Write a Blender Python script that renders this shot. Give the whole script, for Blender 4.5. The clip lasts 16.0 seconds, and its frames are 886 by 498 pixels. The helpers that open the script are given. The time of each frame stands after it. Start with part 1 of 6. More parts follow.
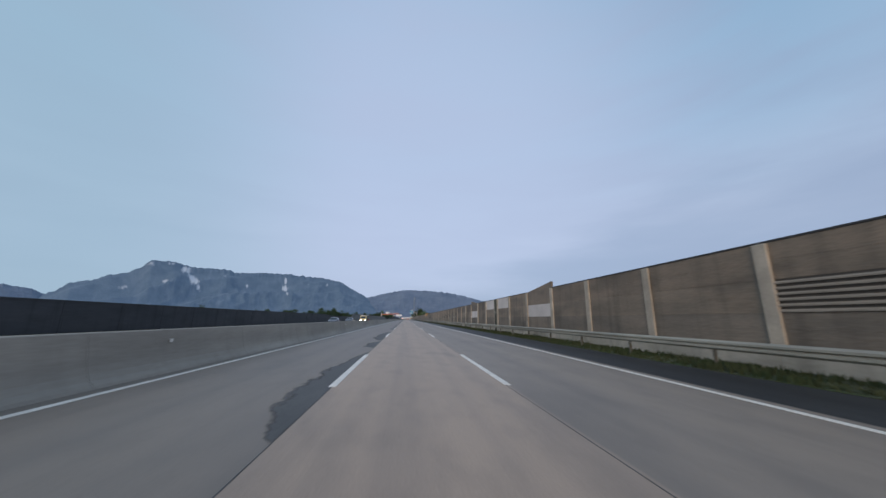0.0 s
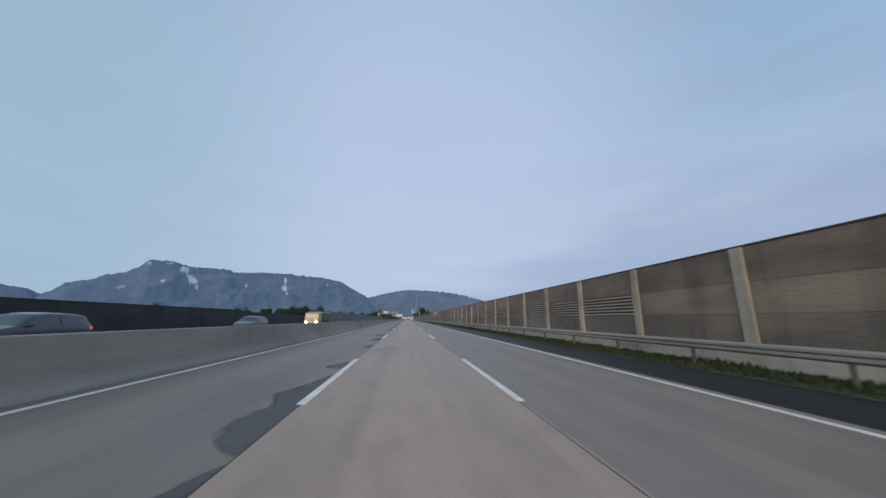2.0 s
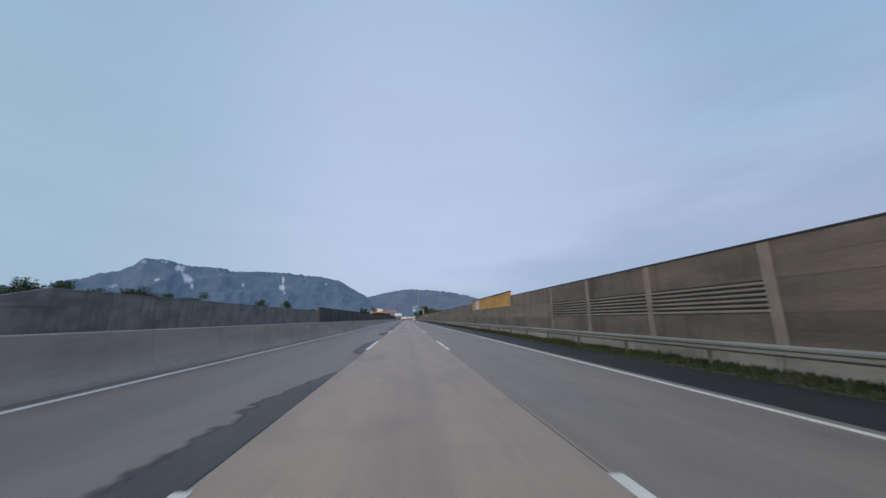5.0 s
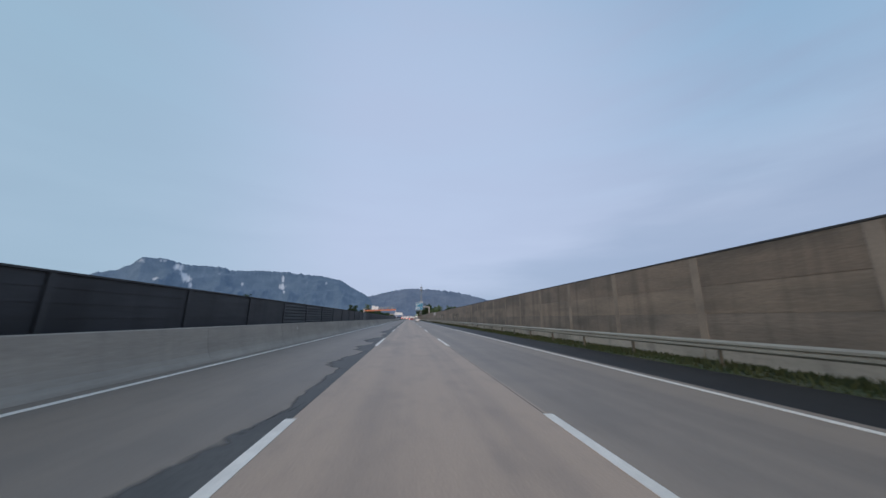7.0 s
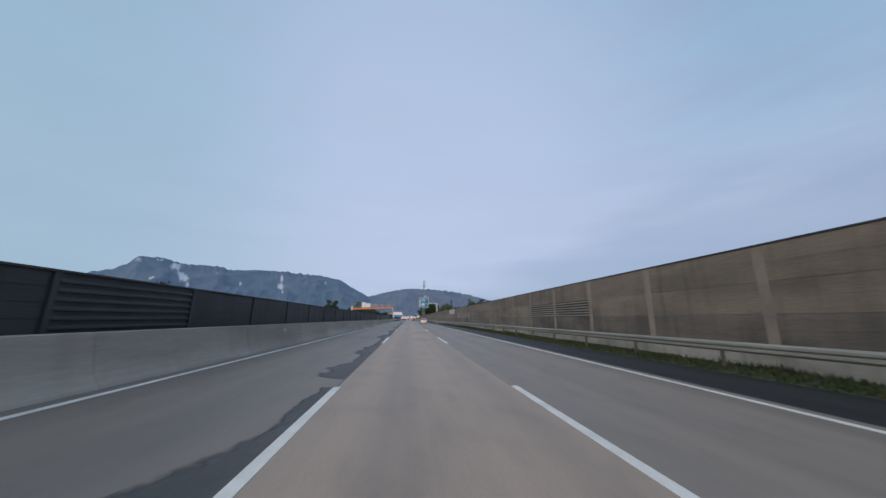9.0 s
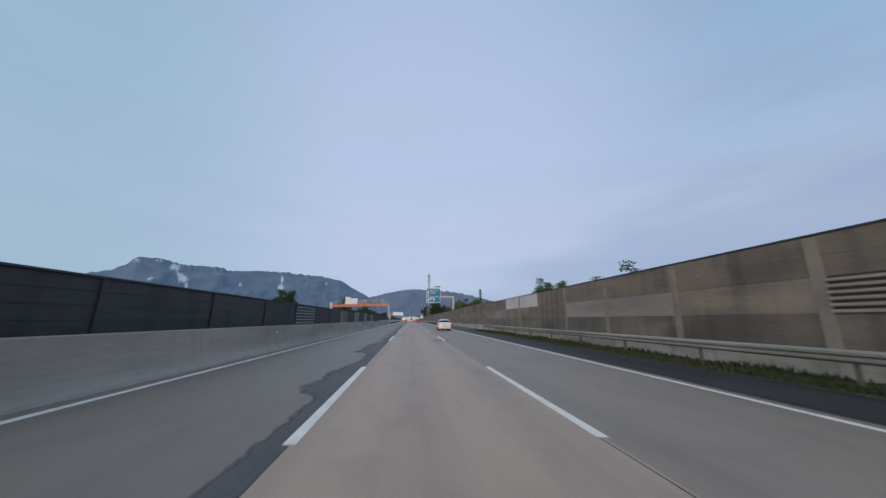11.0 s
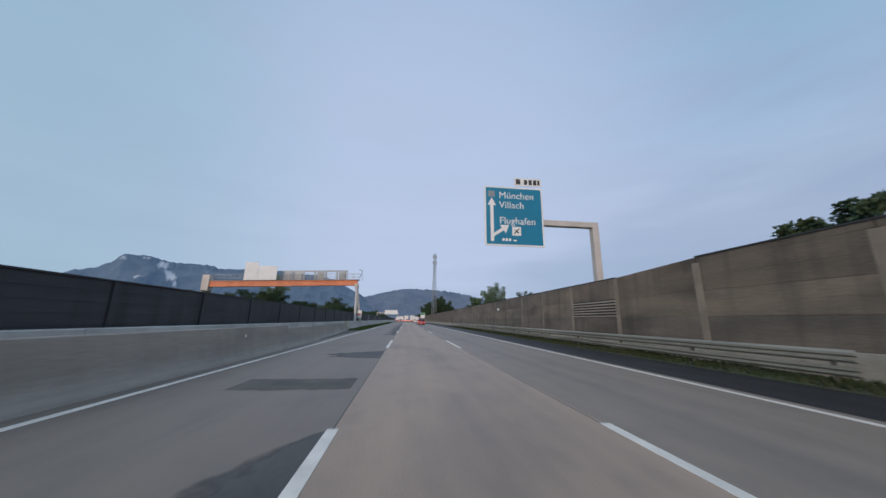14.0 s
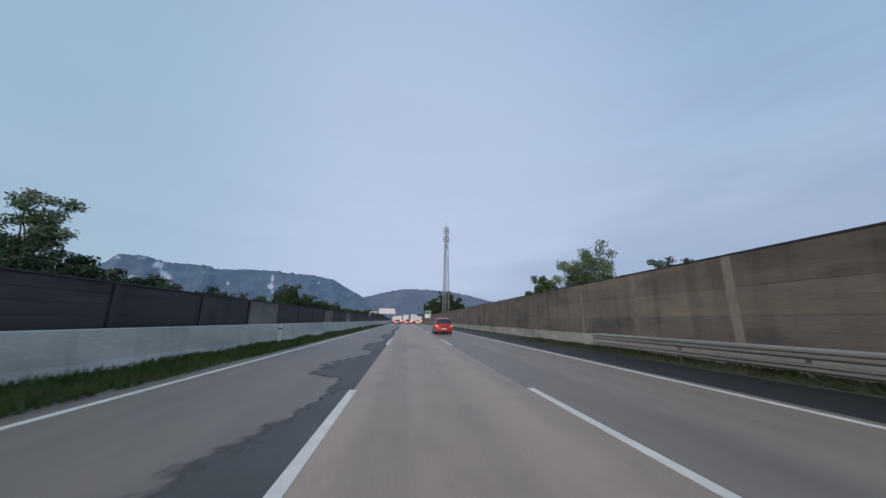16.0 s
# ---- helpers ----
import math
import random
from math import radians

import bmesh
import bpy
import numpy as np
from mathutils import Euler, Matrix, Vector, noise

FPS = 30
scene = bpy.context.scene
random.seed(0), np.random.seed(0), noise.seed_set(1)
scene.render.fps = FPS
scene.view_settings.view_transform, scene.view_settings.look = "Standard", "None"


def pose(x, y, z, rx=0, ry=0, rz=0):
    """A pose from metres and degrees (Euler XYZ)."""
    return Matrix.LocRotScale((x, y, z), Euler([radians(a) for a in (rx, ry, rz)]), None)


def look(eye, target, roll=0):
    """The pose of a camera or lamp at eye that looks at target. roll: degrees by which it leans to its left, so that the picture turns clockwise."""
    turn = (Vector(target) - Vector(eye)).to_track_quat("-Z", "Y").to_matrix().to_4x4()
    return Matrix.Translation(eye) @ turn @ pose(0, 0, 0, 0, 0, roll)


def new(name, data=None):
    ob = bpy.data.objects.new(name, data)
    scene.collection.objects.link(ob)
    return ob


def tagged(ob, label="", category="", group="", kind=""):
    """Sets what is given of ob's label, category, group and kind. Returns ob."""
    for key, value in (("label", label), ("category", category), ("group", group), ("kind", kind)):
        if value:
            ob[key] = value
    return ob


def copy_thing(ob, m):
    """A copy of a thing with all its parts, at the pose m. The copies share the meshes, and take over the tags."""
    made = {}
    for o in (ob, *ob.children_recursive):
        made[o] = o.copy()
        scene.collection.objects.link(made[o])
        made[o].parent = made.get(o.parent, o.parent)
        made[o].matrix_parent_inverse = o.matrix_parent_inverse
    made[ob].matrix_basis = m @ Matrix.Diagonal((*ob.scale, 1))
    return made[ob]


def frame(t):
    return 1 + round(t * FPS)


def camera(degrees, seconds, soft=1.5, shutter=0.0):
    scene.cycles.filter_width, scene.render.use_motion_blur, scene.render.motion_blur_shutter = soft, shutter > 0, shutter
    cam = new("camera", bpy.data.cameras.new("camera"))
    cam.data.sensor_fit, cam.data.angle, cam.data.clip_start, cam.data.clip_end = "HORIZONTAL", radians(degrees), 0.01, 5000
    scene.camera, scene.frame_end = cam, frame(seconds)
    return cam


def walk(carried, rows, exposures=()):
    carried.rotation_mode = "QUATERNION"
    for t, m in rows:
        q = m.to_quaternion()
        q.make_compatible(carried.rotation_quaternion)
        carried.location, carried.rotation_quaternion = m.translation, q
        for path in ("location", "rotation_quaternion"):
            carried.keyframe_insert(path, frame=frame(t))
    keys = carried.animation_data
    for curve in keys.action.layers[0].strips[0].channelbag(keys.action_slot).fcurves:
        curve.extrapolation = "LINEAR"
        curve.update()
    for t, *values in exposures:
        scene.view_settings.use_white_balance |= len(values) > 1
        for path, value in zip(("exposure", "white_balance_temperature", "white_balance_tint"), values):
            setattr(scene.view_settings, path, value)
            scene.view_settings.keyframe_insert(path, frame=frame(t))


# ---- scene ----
cam = camera(109.5, 16.0, soft=1.5, shutter=0.09)

# seconds, place across and along the road, yaw to the left, pitch up, lean
PATH = [
    (0.0, 1.46, -7.15, 6.5, 12.6, 0.7), (0.5, 1.5, 7.2, 6.48, 12.62, 0.72), (1.0, 1.55, 21.4, 6.45, 12.64, 0.74),
    (1.5, 1.62, 33.9, 6.36, 12.64, 0.72), (2.0, 1.68, 48.2, 6.3, 12.63, 0.7), (2.5, 1.71, 61.5, 6.38, 12.63, 0.7),
    (3.0, 1.75, 75.7, 6.44, 12.62, 0.72), (3.5, 1.77, 88.8, 6.45, 12.62, 0.74), (4.0, 1.76, 102.3, 6.42, 12.62, 0.74),
    (5.2, 1.75, 134.2, 6.25, 12.6, 0.68), (6.5, 1.66, 168.6, 6.08, 12.57, 0.66), (7.0, 1.58, 181.0, 6.08, 12.54, 0.72),
    (7.5, 1.52, 194.2, 6.06, 12.52, 0.78), (8.0, 1.54, 207.8, 5.93, 12.52, 0.76), (8.5, 1.48, 220.6, 6.0, 12.55, 0.77),
    (9.0, 1.40, 232.9, 6.02, 12.6, 0.82), (10.2, 1.34, 263.6, 5.85, 12.7, 0.76), (11.5, 1.25, 296.9, 5.72, 12.78, 0.72),
    (12.0, 1.15, 310.2, 5.78, 12.77, 0.74), (12.5, 1.06, 322.9, 5.82, 12.75, 0.78), (13.0, 0.99, 335.9, 5.95, 12.75, 0.82),
    (13.5, 0.92, 348.6, 6.2, 12.77, 0.86), (14.0, 0.88, 361.4, 6.42, 12.79, 0.86), (14.5, 0.93, 374.3, 6.4, 12.84, 0.78),
    (15.0, 1.0, 387.4, 6.4, 12.88, 0.7), (15.5, 1.01, 400.3, 6.45, 12.89, 0.74), (16.0, 1.0, 413.0, 6.52, 12.89, 0.78)]


def eye_pose(x, y, yaw, pitch, lean):
    return pose(x, y, 1.4, 0, 0, -yaw) @ pose(0, 0, 0, 90 + pitch, 0, 0) @ pose(0, 0, 0, 0, 0, lean)


walk(cam, [(t, eye_pose(*row)) for t, *row in PATH], exposures=[(0.0, 0.0), (16.0, 0.0)])

# ---------------------------------------------------------------- light
world = bpy.data.worlds.new("dusk_sky")
scene.world = world
world.use_nodes = True
wn, wl = world.node_tree.nodes, world.node_tree.links
wn.clear()
SUN_EL, SUN_AZ = radians(18.0), radians(203.0)


def wnode(kind, **inputs):
    node = wn.new(kind)
    for key, value in inputs.items():
        node.inputs[key].default_value = value
    return node


sky = wn.new("ShaderNodeTexSky")
sky.sky_type = "NISHITA"
sky.sun_disc = False
sky.sun_elevation, sky.sun_rotation = SUN_EL, SUN_AZ
sky.dust_density, sky.ozone_density = 1.5, 2.0
sky_bg = wnode("ShaderNodeBackground", Strength=0.07)
wl.new(sky.outputs[0], sky_bg.inputs[0])
# thin high cloud, drawn out along the horizon
coord = wn.new("ShaderNodeTexCoord")
split = wn.new("ShaderNodeSeparateXYZ")
wl.new(coord.outputs["Generated"], split.inputs[0])
height = wnode("ShaderNodeMapRange")
for key, value in (("From Min", -0.02), ("From Max", 0.75)):
    height.inputs[key].default_value = value
wl.new(split.outputs["Z"], height.inputs["Value"])
veil = wn.new("ShaderNodeValToRGB")
stops = veil.color_ramp.elements
stops[0].position, stops[0].color = 0.0, (0.43, 0.52, 0.74, 1)
stops[1].position, stops[1].color = 1.0, (0.29, 0.49, 0.71, 1)
for spot, colour in ((0.15, (0.49, 0.57, 0.78, 1)), (0.33, (0.55, 0.64, 0.84, 1)), (0.62, (0.39, 0.56, 0.78, 1))):
    stops.new(spot).color = colour
wl.new(height.outputs[0], veil.inputs[0])
stretch = wn.new("ShaderNodeMapping")
stretch.inputs["Scale"].default_value = (1.3, 1.3, 6.5)
stretch.inputs["Rotation"].default_value = (0.0, 0.16, 0.3)
stretch.inputs["Location"].default_value = (0.7, 0.2, 0.4)
wl.new(coord.outputs["Generated"], stretch.inputs[0])
cloud = wnode("ShaderNodeTexNoise", Scale=1.6, Detail=6.0, Roughness=0.5, Distortion=0.3)
wl.new(stretch.outputs[0], cloud.inputs["Vector"])
cloud_ramp = wn.new("ShaderNodeValToRGB")
cloud_ramp.color_ramp.elements[0].position, cloud_ramp.color_ramp.elements[0].color = 0.42, (0, 0, 0, 1)
cloud_ramp.color_ramp.elements[1].position, cloud_ramp.color_ramp.elements[1].color = 0.72, (1, 1, 1, 1)
wl.new(cloud.outputs[0], cloud_ramp.inputs[0])
tint = wn.new("ShaderNodeMix")
tint.data_type = "RGBA"
tint.inputs["B"].default_value = (0.36, 0.43, 0.62, 1)
wl.new(veil.outputs[0], tint.inputs["A"])
amount = wn.new("ShaderNodeMath")
amount.operation = "MULTIPLY"
amount.inputs[1].default_value = 0.52
wl.new(cloud_ramp.outputs[0], amount.inputs[0])
wl.new(amount.outputs[0], tint.inputs["Factor"])
# brighter cloud low over the road ahead, where the last daylight falls
towards = wn.new("ShaderNodeVectorMath")
towards.operation = "DOT_PRODUCT"
towards.inputs[1].default_value = Vector((0.03, 0.90, 0.43)).normalized()
wl.new(coord.outputs["Generated"], towards.inputs[0])
lobe = wnode("ShaderNodeMapRange")
lobe.interpolation_type = "SMOOTHSTEP"
for key, value in (("From Min", 0.62), ("From Max", 1.0), ("To Max", 0.75)):
    lobe.inputs[key].default_value = value
wl.new(towards.outputs["Value"], lobe.inputs["Value"])
bright = wn.new("ShaderNodeMix")
bright.data_type = "RGBA"
bright.inputs["B"].default_value = (0.585, 0.69, 0.93, 1)
wl.new(tint.outputs["Result"], bright.inputs["A"])
wl.new(lobe.outputs[0], bright.inputs["Factor"])
# a greyer bank of cloud over the land beyond the near noise barrier, with a ragged upper edge
bank_noise = wnode("ShaderNodeTexNoise", Scale=2.0, Detail=5.0, Roughness=0.5)
wl.new(stretch.outputs[0], bank_noise.inputs["Vector"])
edge = wn.new("ShaderNodeMath")
edge.operation = "MULTIPLY_ADD"
edge.inputs[1].default_value, edge.inputs[2].default_value = 0.26, -0.13
wl.new(bank_noise.outputs[0], edge.inputs[0])
aside = wn.new("ShaderNodeMath")
aside.operation = "MULTIPLY_ADD"
aside.inputs[1].default_value, aside.inputs[2].default_value = -0.36, 0.0
wl.new(split.outputs["X"], aside.inputs[0])
level = wn.new("ShaderNodeMath")
wl.new(split.outputs["Z"], level.inputs[0])
wl.new(aside.outputs[0], level.inputs[1])
level_b = wn.new("ShaderNodeMath")
wl.new(level.outputs[0], level_b.inputs[0])
wl.new(edge.outputs[0], level_b.inputs[1])
bank = wnode("ShaderNodeMapRange")
bank.interpolation_type = "SMOOTHSTEP"
for key, value in (("From Min", 0.12), ("From Max", -0.06), ("To Max", 0.62)):
    bank.inputs[key].default_value = value
wl.new(level_b.outputs[0], bank.inputs["Value"])
banked = wn.new("ShaderNodeMix")
banked.data_type = "RGBA"
banked.inputs["B"].default_value = (0.34, 0.45, 0.65, 1)
# clearer, greener sky over the land beyond the opposite carriageway
west = wnode("ShaderNodeMapRange")
west.interpolation_type = "SMOOTHSTEP"
for key, value in (("From Min", -0.12), ("From Max", -0.72), ("To Max", 0.75)):
    west.inputs[key].default_value = value
wl.new(split.outputs["X"], west.inputs["Value"])
clear = wn.new("ShaderNodeMix")
clear.data_type = "RGBA"
clear.inputs["B"].default_value = (0.385, 0.57, 0.725, 1)
wl.new(bright.outputs["Result"], clear.inputs["A"])
wl.new(west.outputs[0], clear.inputs["Factor"])
wl.new(clear.outputs["Result"], banked.inputs["A"])
wl.new(bank.outputs[0], banked.inputs["Factor"])
veil_bg = wnode("ShaderNodeBackground", Strength=0.94)
wl.new(banked.outputs["Result"], veil_bg.inputs[0])
both = wnode("ShaderNodeMixShader", Fac=0.88)
wl.new(sky_bg.outputs[0], both.inputs[1])
wl.new(veil_bg.outputs[0], both.inputs[2])
world_out = wn.new("ShaderNodeOutputWorld")
wl.new(both.outputs[0], world_out.inputs[0])

sun = new("sun", bpy.data.lights.new("sun", "SUN"))
sun.data.energy, sun.data.angle, sun.data.color = 1.4, radians(30), (1.0, 0.78, 0.6)
sun.matrix_world = look((0, 0, 60), (72, 170, 0))


# ---------------------------------------------------------------- materials
def mat(name, a, b=None, scale=3.0, rough=0.7, metal=0.0, bump=0.0, fine=0.0, squash=(1, 1, 1), spread=0.0, glow=0.0, spec=0.5, weather=0.0):
    """Two colours mixed by coarse and fine noise, a relief, and a spread of brightness from piece to piece."""
    m = bpy.data.materials.new(name)
    m.use_nodes = True
    n, l = m.node_tree.nodes, m.node_tree.links
    bsdf = n["Principled BSDF"]
    bsdf.inputs["Roughness"].default_value = rough
    bsdf.inputs["Metallic"].default_value = metal
    bsdf.inputs["Specular IOR Level"].default_value = spec
    b = b or tuple(0.75 * c for c in a)
    where = n.new("ShaderNodeTexCoord")
    mapping = n.new("ShaderNodeMapping")
    mapping.inputs["Scale"].default_value = squash
    own = n.new("ShaderNodeObjectInfo")
    apart = n.new("ShaderNodeVectorMath")
    l.new(where.outputs["Object"], apart.inputs[0])
    l.new(own.outputs["Location"], apart.inputs[1])
    l.new(apart.outputs[0], mapping.inputs[0])
    coarse = n.new("ShaderNodeTexNoise")
    coarse.inputs["Scale"].default_value, coarse.inputs["Detail"].default_value = scale, 6.0
    l.new(mapping.outputs[0], coarse.inputs["Vector"])
    ramp = n.new("ShaderNodeMapRange")
    ramp.inputs["From Min"].default_value, ramp.inputs["From Max"].default_value = 0.35, 0.65
    l.new(coarse.outputs[0], ramp.inputs["Value"])
    mix = n.new("ShaderNodeMix")
    mix.data_type = "RGBA"
    mix.inputs["A"].default_value, mix.inputs["B"].default_value = (*a, 1), (*b, 1)
    l.new(ramp.outputs[0], mix.inputs["Factor"])
    colour = mix.outputs["Result"]
    grain = n.new("ShaderNodeTexNoise")
    grain.inputs["Scale"].default_value, grain.inputs["Detail"].default_value = scale * 14, 3.0
    l.new(mapping.outputs[0], grain.inputs["Vector"])
    level = n.new("ShaderNodeMapRange")
    level.inputs["To Min"].default_value, level.inputs["To Max"].default_value = 1 - fine, 1 + fine
    l.new(grain.outputs[0], level.inputs["Value"])
    value = level.outputs[0]
    if weather:
        # rain streaks and broad damp blotches
        for scale_of, squeeze, lo, hi in ((1.0, (1, 1.6, 0.16), 0.46, 0.72), (0.42, (1, 0.7, 1.5), 0.5, 0.68)):
            runs = n.new("ShaderNodeMapping")
            runs.inputs["Scale"].default_value = squeeze
            l.new(apart.outputs[0], runs.inputs[0])
            streak = n.new("ShaderNodeTexNoise")
            streak.inputs["Scale"].default_value, streak.inputs["Detail"].default_value = scale_of, 5.0
            l.new(runs.outputs[0], streak.inputs["Vector"])
            wet = n.new("ShaderNodeMapRange")
            wet.interpolation_type = "SMOOTHSTEP"
            wet.inputs["From Min"].default_value, wet.inputs["From Max"].default_value = lo, hi
            wet.inputs["To Min"].default_value, wet.inputs["To Max"].default_value = 1.0, 1.0 - weather
            l.new(streak.outputs[0], wet.inputs["Value"])
            by = n.new("ShaderNodeMath")
            by.operation = "MULTIPLY"
            l.new(value, by.inputs[0])
            l.new(wet.outputs[0], by.inputs[1])
            value = by.outputs[0]
    if spread:
        info = n.new("ShaderNodeObjectInfo")
        each = n.new("ShaderNodeMapRange")
        each.inputs["To Min"].default_value, each.inputs["To Max"].default_value = 1 - spread, 1 + spread
        l.new(info.outputs["Random"], each.inputs["Value"])
        times = n.new("ShaderNodeMath")
        times.operation = "MULTIPLY"
        l.new(value, times.inputs[0])
        l.new(each.outputs[0], times.inputs[1])
        value = times.outputs[0]
    shade = n.new("ShaderNodeVectorMath")
    shade.operation = "SCALE"
    l.new(colour, shade.inputs[0])
    l.new(value, shade.inputs["Scale"])
    l.new(shade.outputs[0], bsdf.inputs["Base Color"])
    if bump:
        relief = n.new("ShaderNodeBump")
        relief.inputs["Strength"].default_value, relief.inputs["Distance"].default_value = bump, 0.02
        l.new(grain.outputs[0], relief.inputs["Height"])
        l.new(relief.outputs[0], bsdf.inputs["Normal"])
    if glow:
        bsdf.inputs["Emission Strength"].default_value = glow
        bsdf.inputs["Emission Color"].default_value = (*a, 1)
    return m


def road_mat(name, lanes):
    """A worn carriageway: strips of different tone across it, stains and fine grit."""
    m = bpy.data.materials.new(name)
    m.use_nodes = True
    n, l = m.node_tree.nodes, m.node_tree.links
    bsdf = n["Principled BSDF"]
    where = n.new("ShaderNodeTexCoord")
    xyz = n.new("ShaderNodeSeparateXYZ")
    l.new(where.outputs["Object"], xyz.inputs[0])

    def math(op, a, b):
        node = n.new("ShaderNodeMath")
        node.operation = op
        for k, v in enumerate((a, b)):
            if isinstance(v, (int, float)):
                node.inputs[k].default_value = v
            else:
                l.new(v, node.inputs[k])
        return node.outputs[0]

    def noise_of(scale, squash, detail=5.0):
        mapping = n.new("ShaderNodeMapping")
        mapping.inputs["Scale"].default_value = squash
        l.new(where.outputs["Object"], mapping.inputs[0])
        node = n.new("ShaderNodeTexNoise")
        node.inputs["Scale"].default_value, node.inputs["Detail"].default_value = scale, detail
        l.new(mapping.outputs[0], node.inputs["Vector"])
        return node.outputs[0]

    def step(value, lo, hi):
        node = n.new("ShaderNodeMapRange")
        node.interpolation_type = "SMOOTHSTEP"
        node.inputs["From Min"].default_value, node.inputs["From Max"].default_value = lo, hi
        l.new(value, node.inputs["Value"])
        return node.outputs[0]

    def mixed(f, a, b):
        node = n.new("ShaderNodeMix")
        node.data_type = "RGBA"
        for key, v in (("A", a), ("B", b)):
            if isinstance(v, tuple):
                node.inputs[key].default_value = (*v, 1)
            else:
                l.new(v, node.inputs[key])
        l.new(f, node.inputs["Factor"])
        return node.outputs["Result"]

    colour = lanes[0][1]
    for x, tone in lanes[1:]:
        colour = mixed(step(xyz.outputs["X"], x - 0.03, x + 0.03), colour, tone)
    # long wear tracks and large stains
    tracks = step(noise_of(1.1, (1.0, 0.012, 1)), 0.3, 0.75)
    colour = mixed(math("MULTIPLY", tracks, 0.3), colour, (0.075, 0.073, 0.075))
    stains = step(noise_of(0.35, (1.0, 0.35, 1)), 0.52, 0.72)
    colour = mixed(math("MULTIPLY", stains, 0.32), colour, (0.09, 0.085, 0.082))
    patches = step(noise_of(1.7, (1.0, 0.5, 1), 7.0), 0.45, 0.7)
    colour = mixed(math("MULTIPLY", patches, 0.14), colour, (0.07, 0.066, 0.062))
    grit = noise_of(38.0, (1, 1, 1), 4.0)
    shade = n.new("ShaderNodeVectorMath")
    shade.operation = "SCALE"
    l.new(colour, shade.inputs[0])
    l.new(math("ADD", math("MULTIPLY", grit, 0.5), 0.75), shade.inputs["Scale"])
    l.new(shade.outputs[0], bsdf.inputs["Base Color"])
    bsdf.inputs["Roughness"].default_value = 0.54
    l.new(math("SUBTRACT", 0.5, math("MULTIPLY", step(xyz.outputs["X"], 8.0, 8.2), 0.3)), bsdf.inputs["Specular IOR Level"])
    relief = n.new("ShaderNodeBump")
    relief.inputs["Strength"].default_value, relief.inputs["Distance"].default_value = 0.35, 0.01
    l.new(grit, relief.inputs["Height"])
    l.new(relief.outputs[0], bsdf.inputs["Normal"])
    return m


# headlight glow is put into the lane colours, most in the warm middle lane
ROAD = road_mat("worn_concrete_road", [(-9, (0.265, 0.206, 0.162)), (0.0, (0.50, 0.35, 0.252)), (3.75, (0.325, 0.246, 0.188)), (8.1, (0.021, 0.021, 0.022))])
FAR_ROAD = mat("grey_asphalt", (0.13, 0.13, 0.13), (0.09, 0.09, 0.09), 0.4, 0.7, bump=0.3, fine=0.2)
PAINT = mat("white_road_paint", (0.95, 0.86, 0.76), (0.80, 0.72, 0.63), 2.2, 0.5, bump=0.3, fine=0.2)
JOINT = mat("tarred_joint", (0.045, 0.043, 0.042), (0.085, 0.08, 0.075), 2.0, 0.6, fine=0.2)
GRASS_EARTH = mat("verge_earth", (0.045, 0.065, 0.022), (0.07, 0.07, 0.04), 0.9, 0.95, bump=0.6, fine=0.4)
FIELD = mat("meadow", (0.05, 0.075, 0.03), (0.075, 0.09, 0.04), 0.02, 0.95, fine=0.3)
BARRIER = mat("weathered_concrete", (0.42, 0.355, 0.295), (0.33, 0.28, 0.235), 0.8, 0.8, bump=0.3, fine=0.12, squash=(1, 0.25, 1.6), spread=0.04, spec=0.3, weather=0.08)
PLINTH = mat("light_concrete", (0.54, 0.495, 0.43), (0.39, 0.365, 0.31), 0.7, 0.8, bump=0.35, fine=0.14, squash=(1, 0.4, 1.5), spread=0.06, weather=0.25)
PALE_WALL = mat("pale_wall_concrete", (0.66, 0.62, 0.56), (0.52, 0.485, 0.44), 0.7, 0.75, bump=0.35, fine=0.14, squash=(1, 0.4, 1.5), spread=0.06, weather=0.15)
PANEL = mat("brown_absorber", (0.25, 0.187, 0.135), (0.165, 0.128, 0.094), 0.9, 0.55, bump=0.5, fine=0.22, squash=(1, 0.3, 1.4), spread=0.16, weather=0.30)
PANEL_LOW = mat("grey_absorber", (0.235, 0.188, 0.146), (0.15, 0.124, 0.099), 0.8, 0.58, bump=0.5, fine=0.2, squash=(1, 0.3, 1.4), spread=0.12, weather=0.30)
PANEL_MID = mat("dun_absorber", (0.30, 0.23, 0.168), (0.195, 0.155, 0.117), 0.8, 0.58, bump=0.5, fine=0.2, squash=(1, 0.3, 1.4), spread=0.14, weather=0.28)
POST_BROWN = mat("dun_post", (0.33, 0.265, 0.205), (0.24, 0.195, 0.155), 1.2, 0.8, bump=0.3, fine=0.15, spread=0.1)
PANEL_PALE = mat("pale_panel", (0.70, 0.635, 0.61), (0.60, 0.545, 0.52), 0.8, 0.6, bump=0.2, fine=0.08, spread=0.08)
PANEL_DULL = mat("dull_grey_panel", (0.34, 0.285, 0.25), (0.24, 0.205, 0.18), 0.7, 0.75, bump=0.3, fine=0.15, squash=(1, 0.3, 1.4), spread=0.12)
PANEL_YELLOW = mat("yellow_panel", (0.74, 0.40, 0.10), (0.56, 0.29, 0.07), 0.7, 0.6, bump=0.25, fine=0.12, squash=(1, 0.6, 1.2), spread=0.10, weather=0.12)
POST = mat("wall_post_concrete", (0.47, 0.405, 0.33), (0.35, 0.305, 0.25), 1.2, 0.8, bump=0.3, fine=0.15, spread=0.1, weather=0.20)
CAP = mat("dark_capping", (0.05, 0.048, 0.05), (0.035, 0.033, 0.034), 1.0, 0.6, fine=0.15)
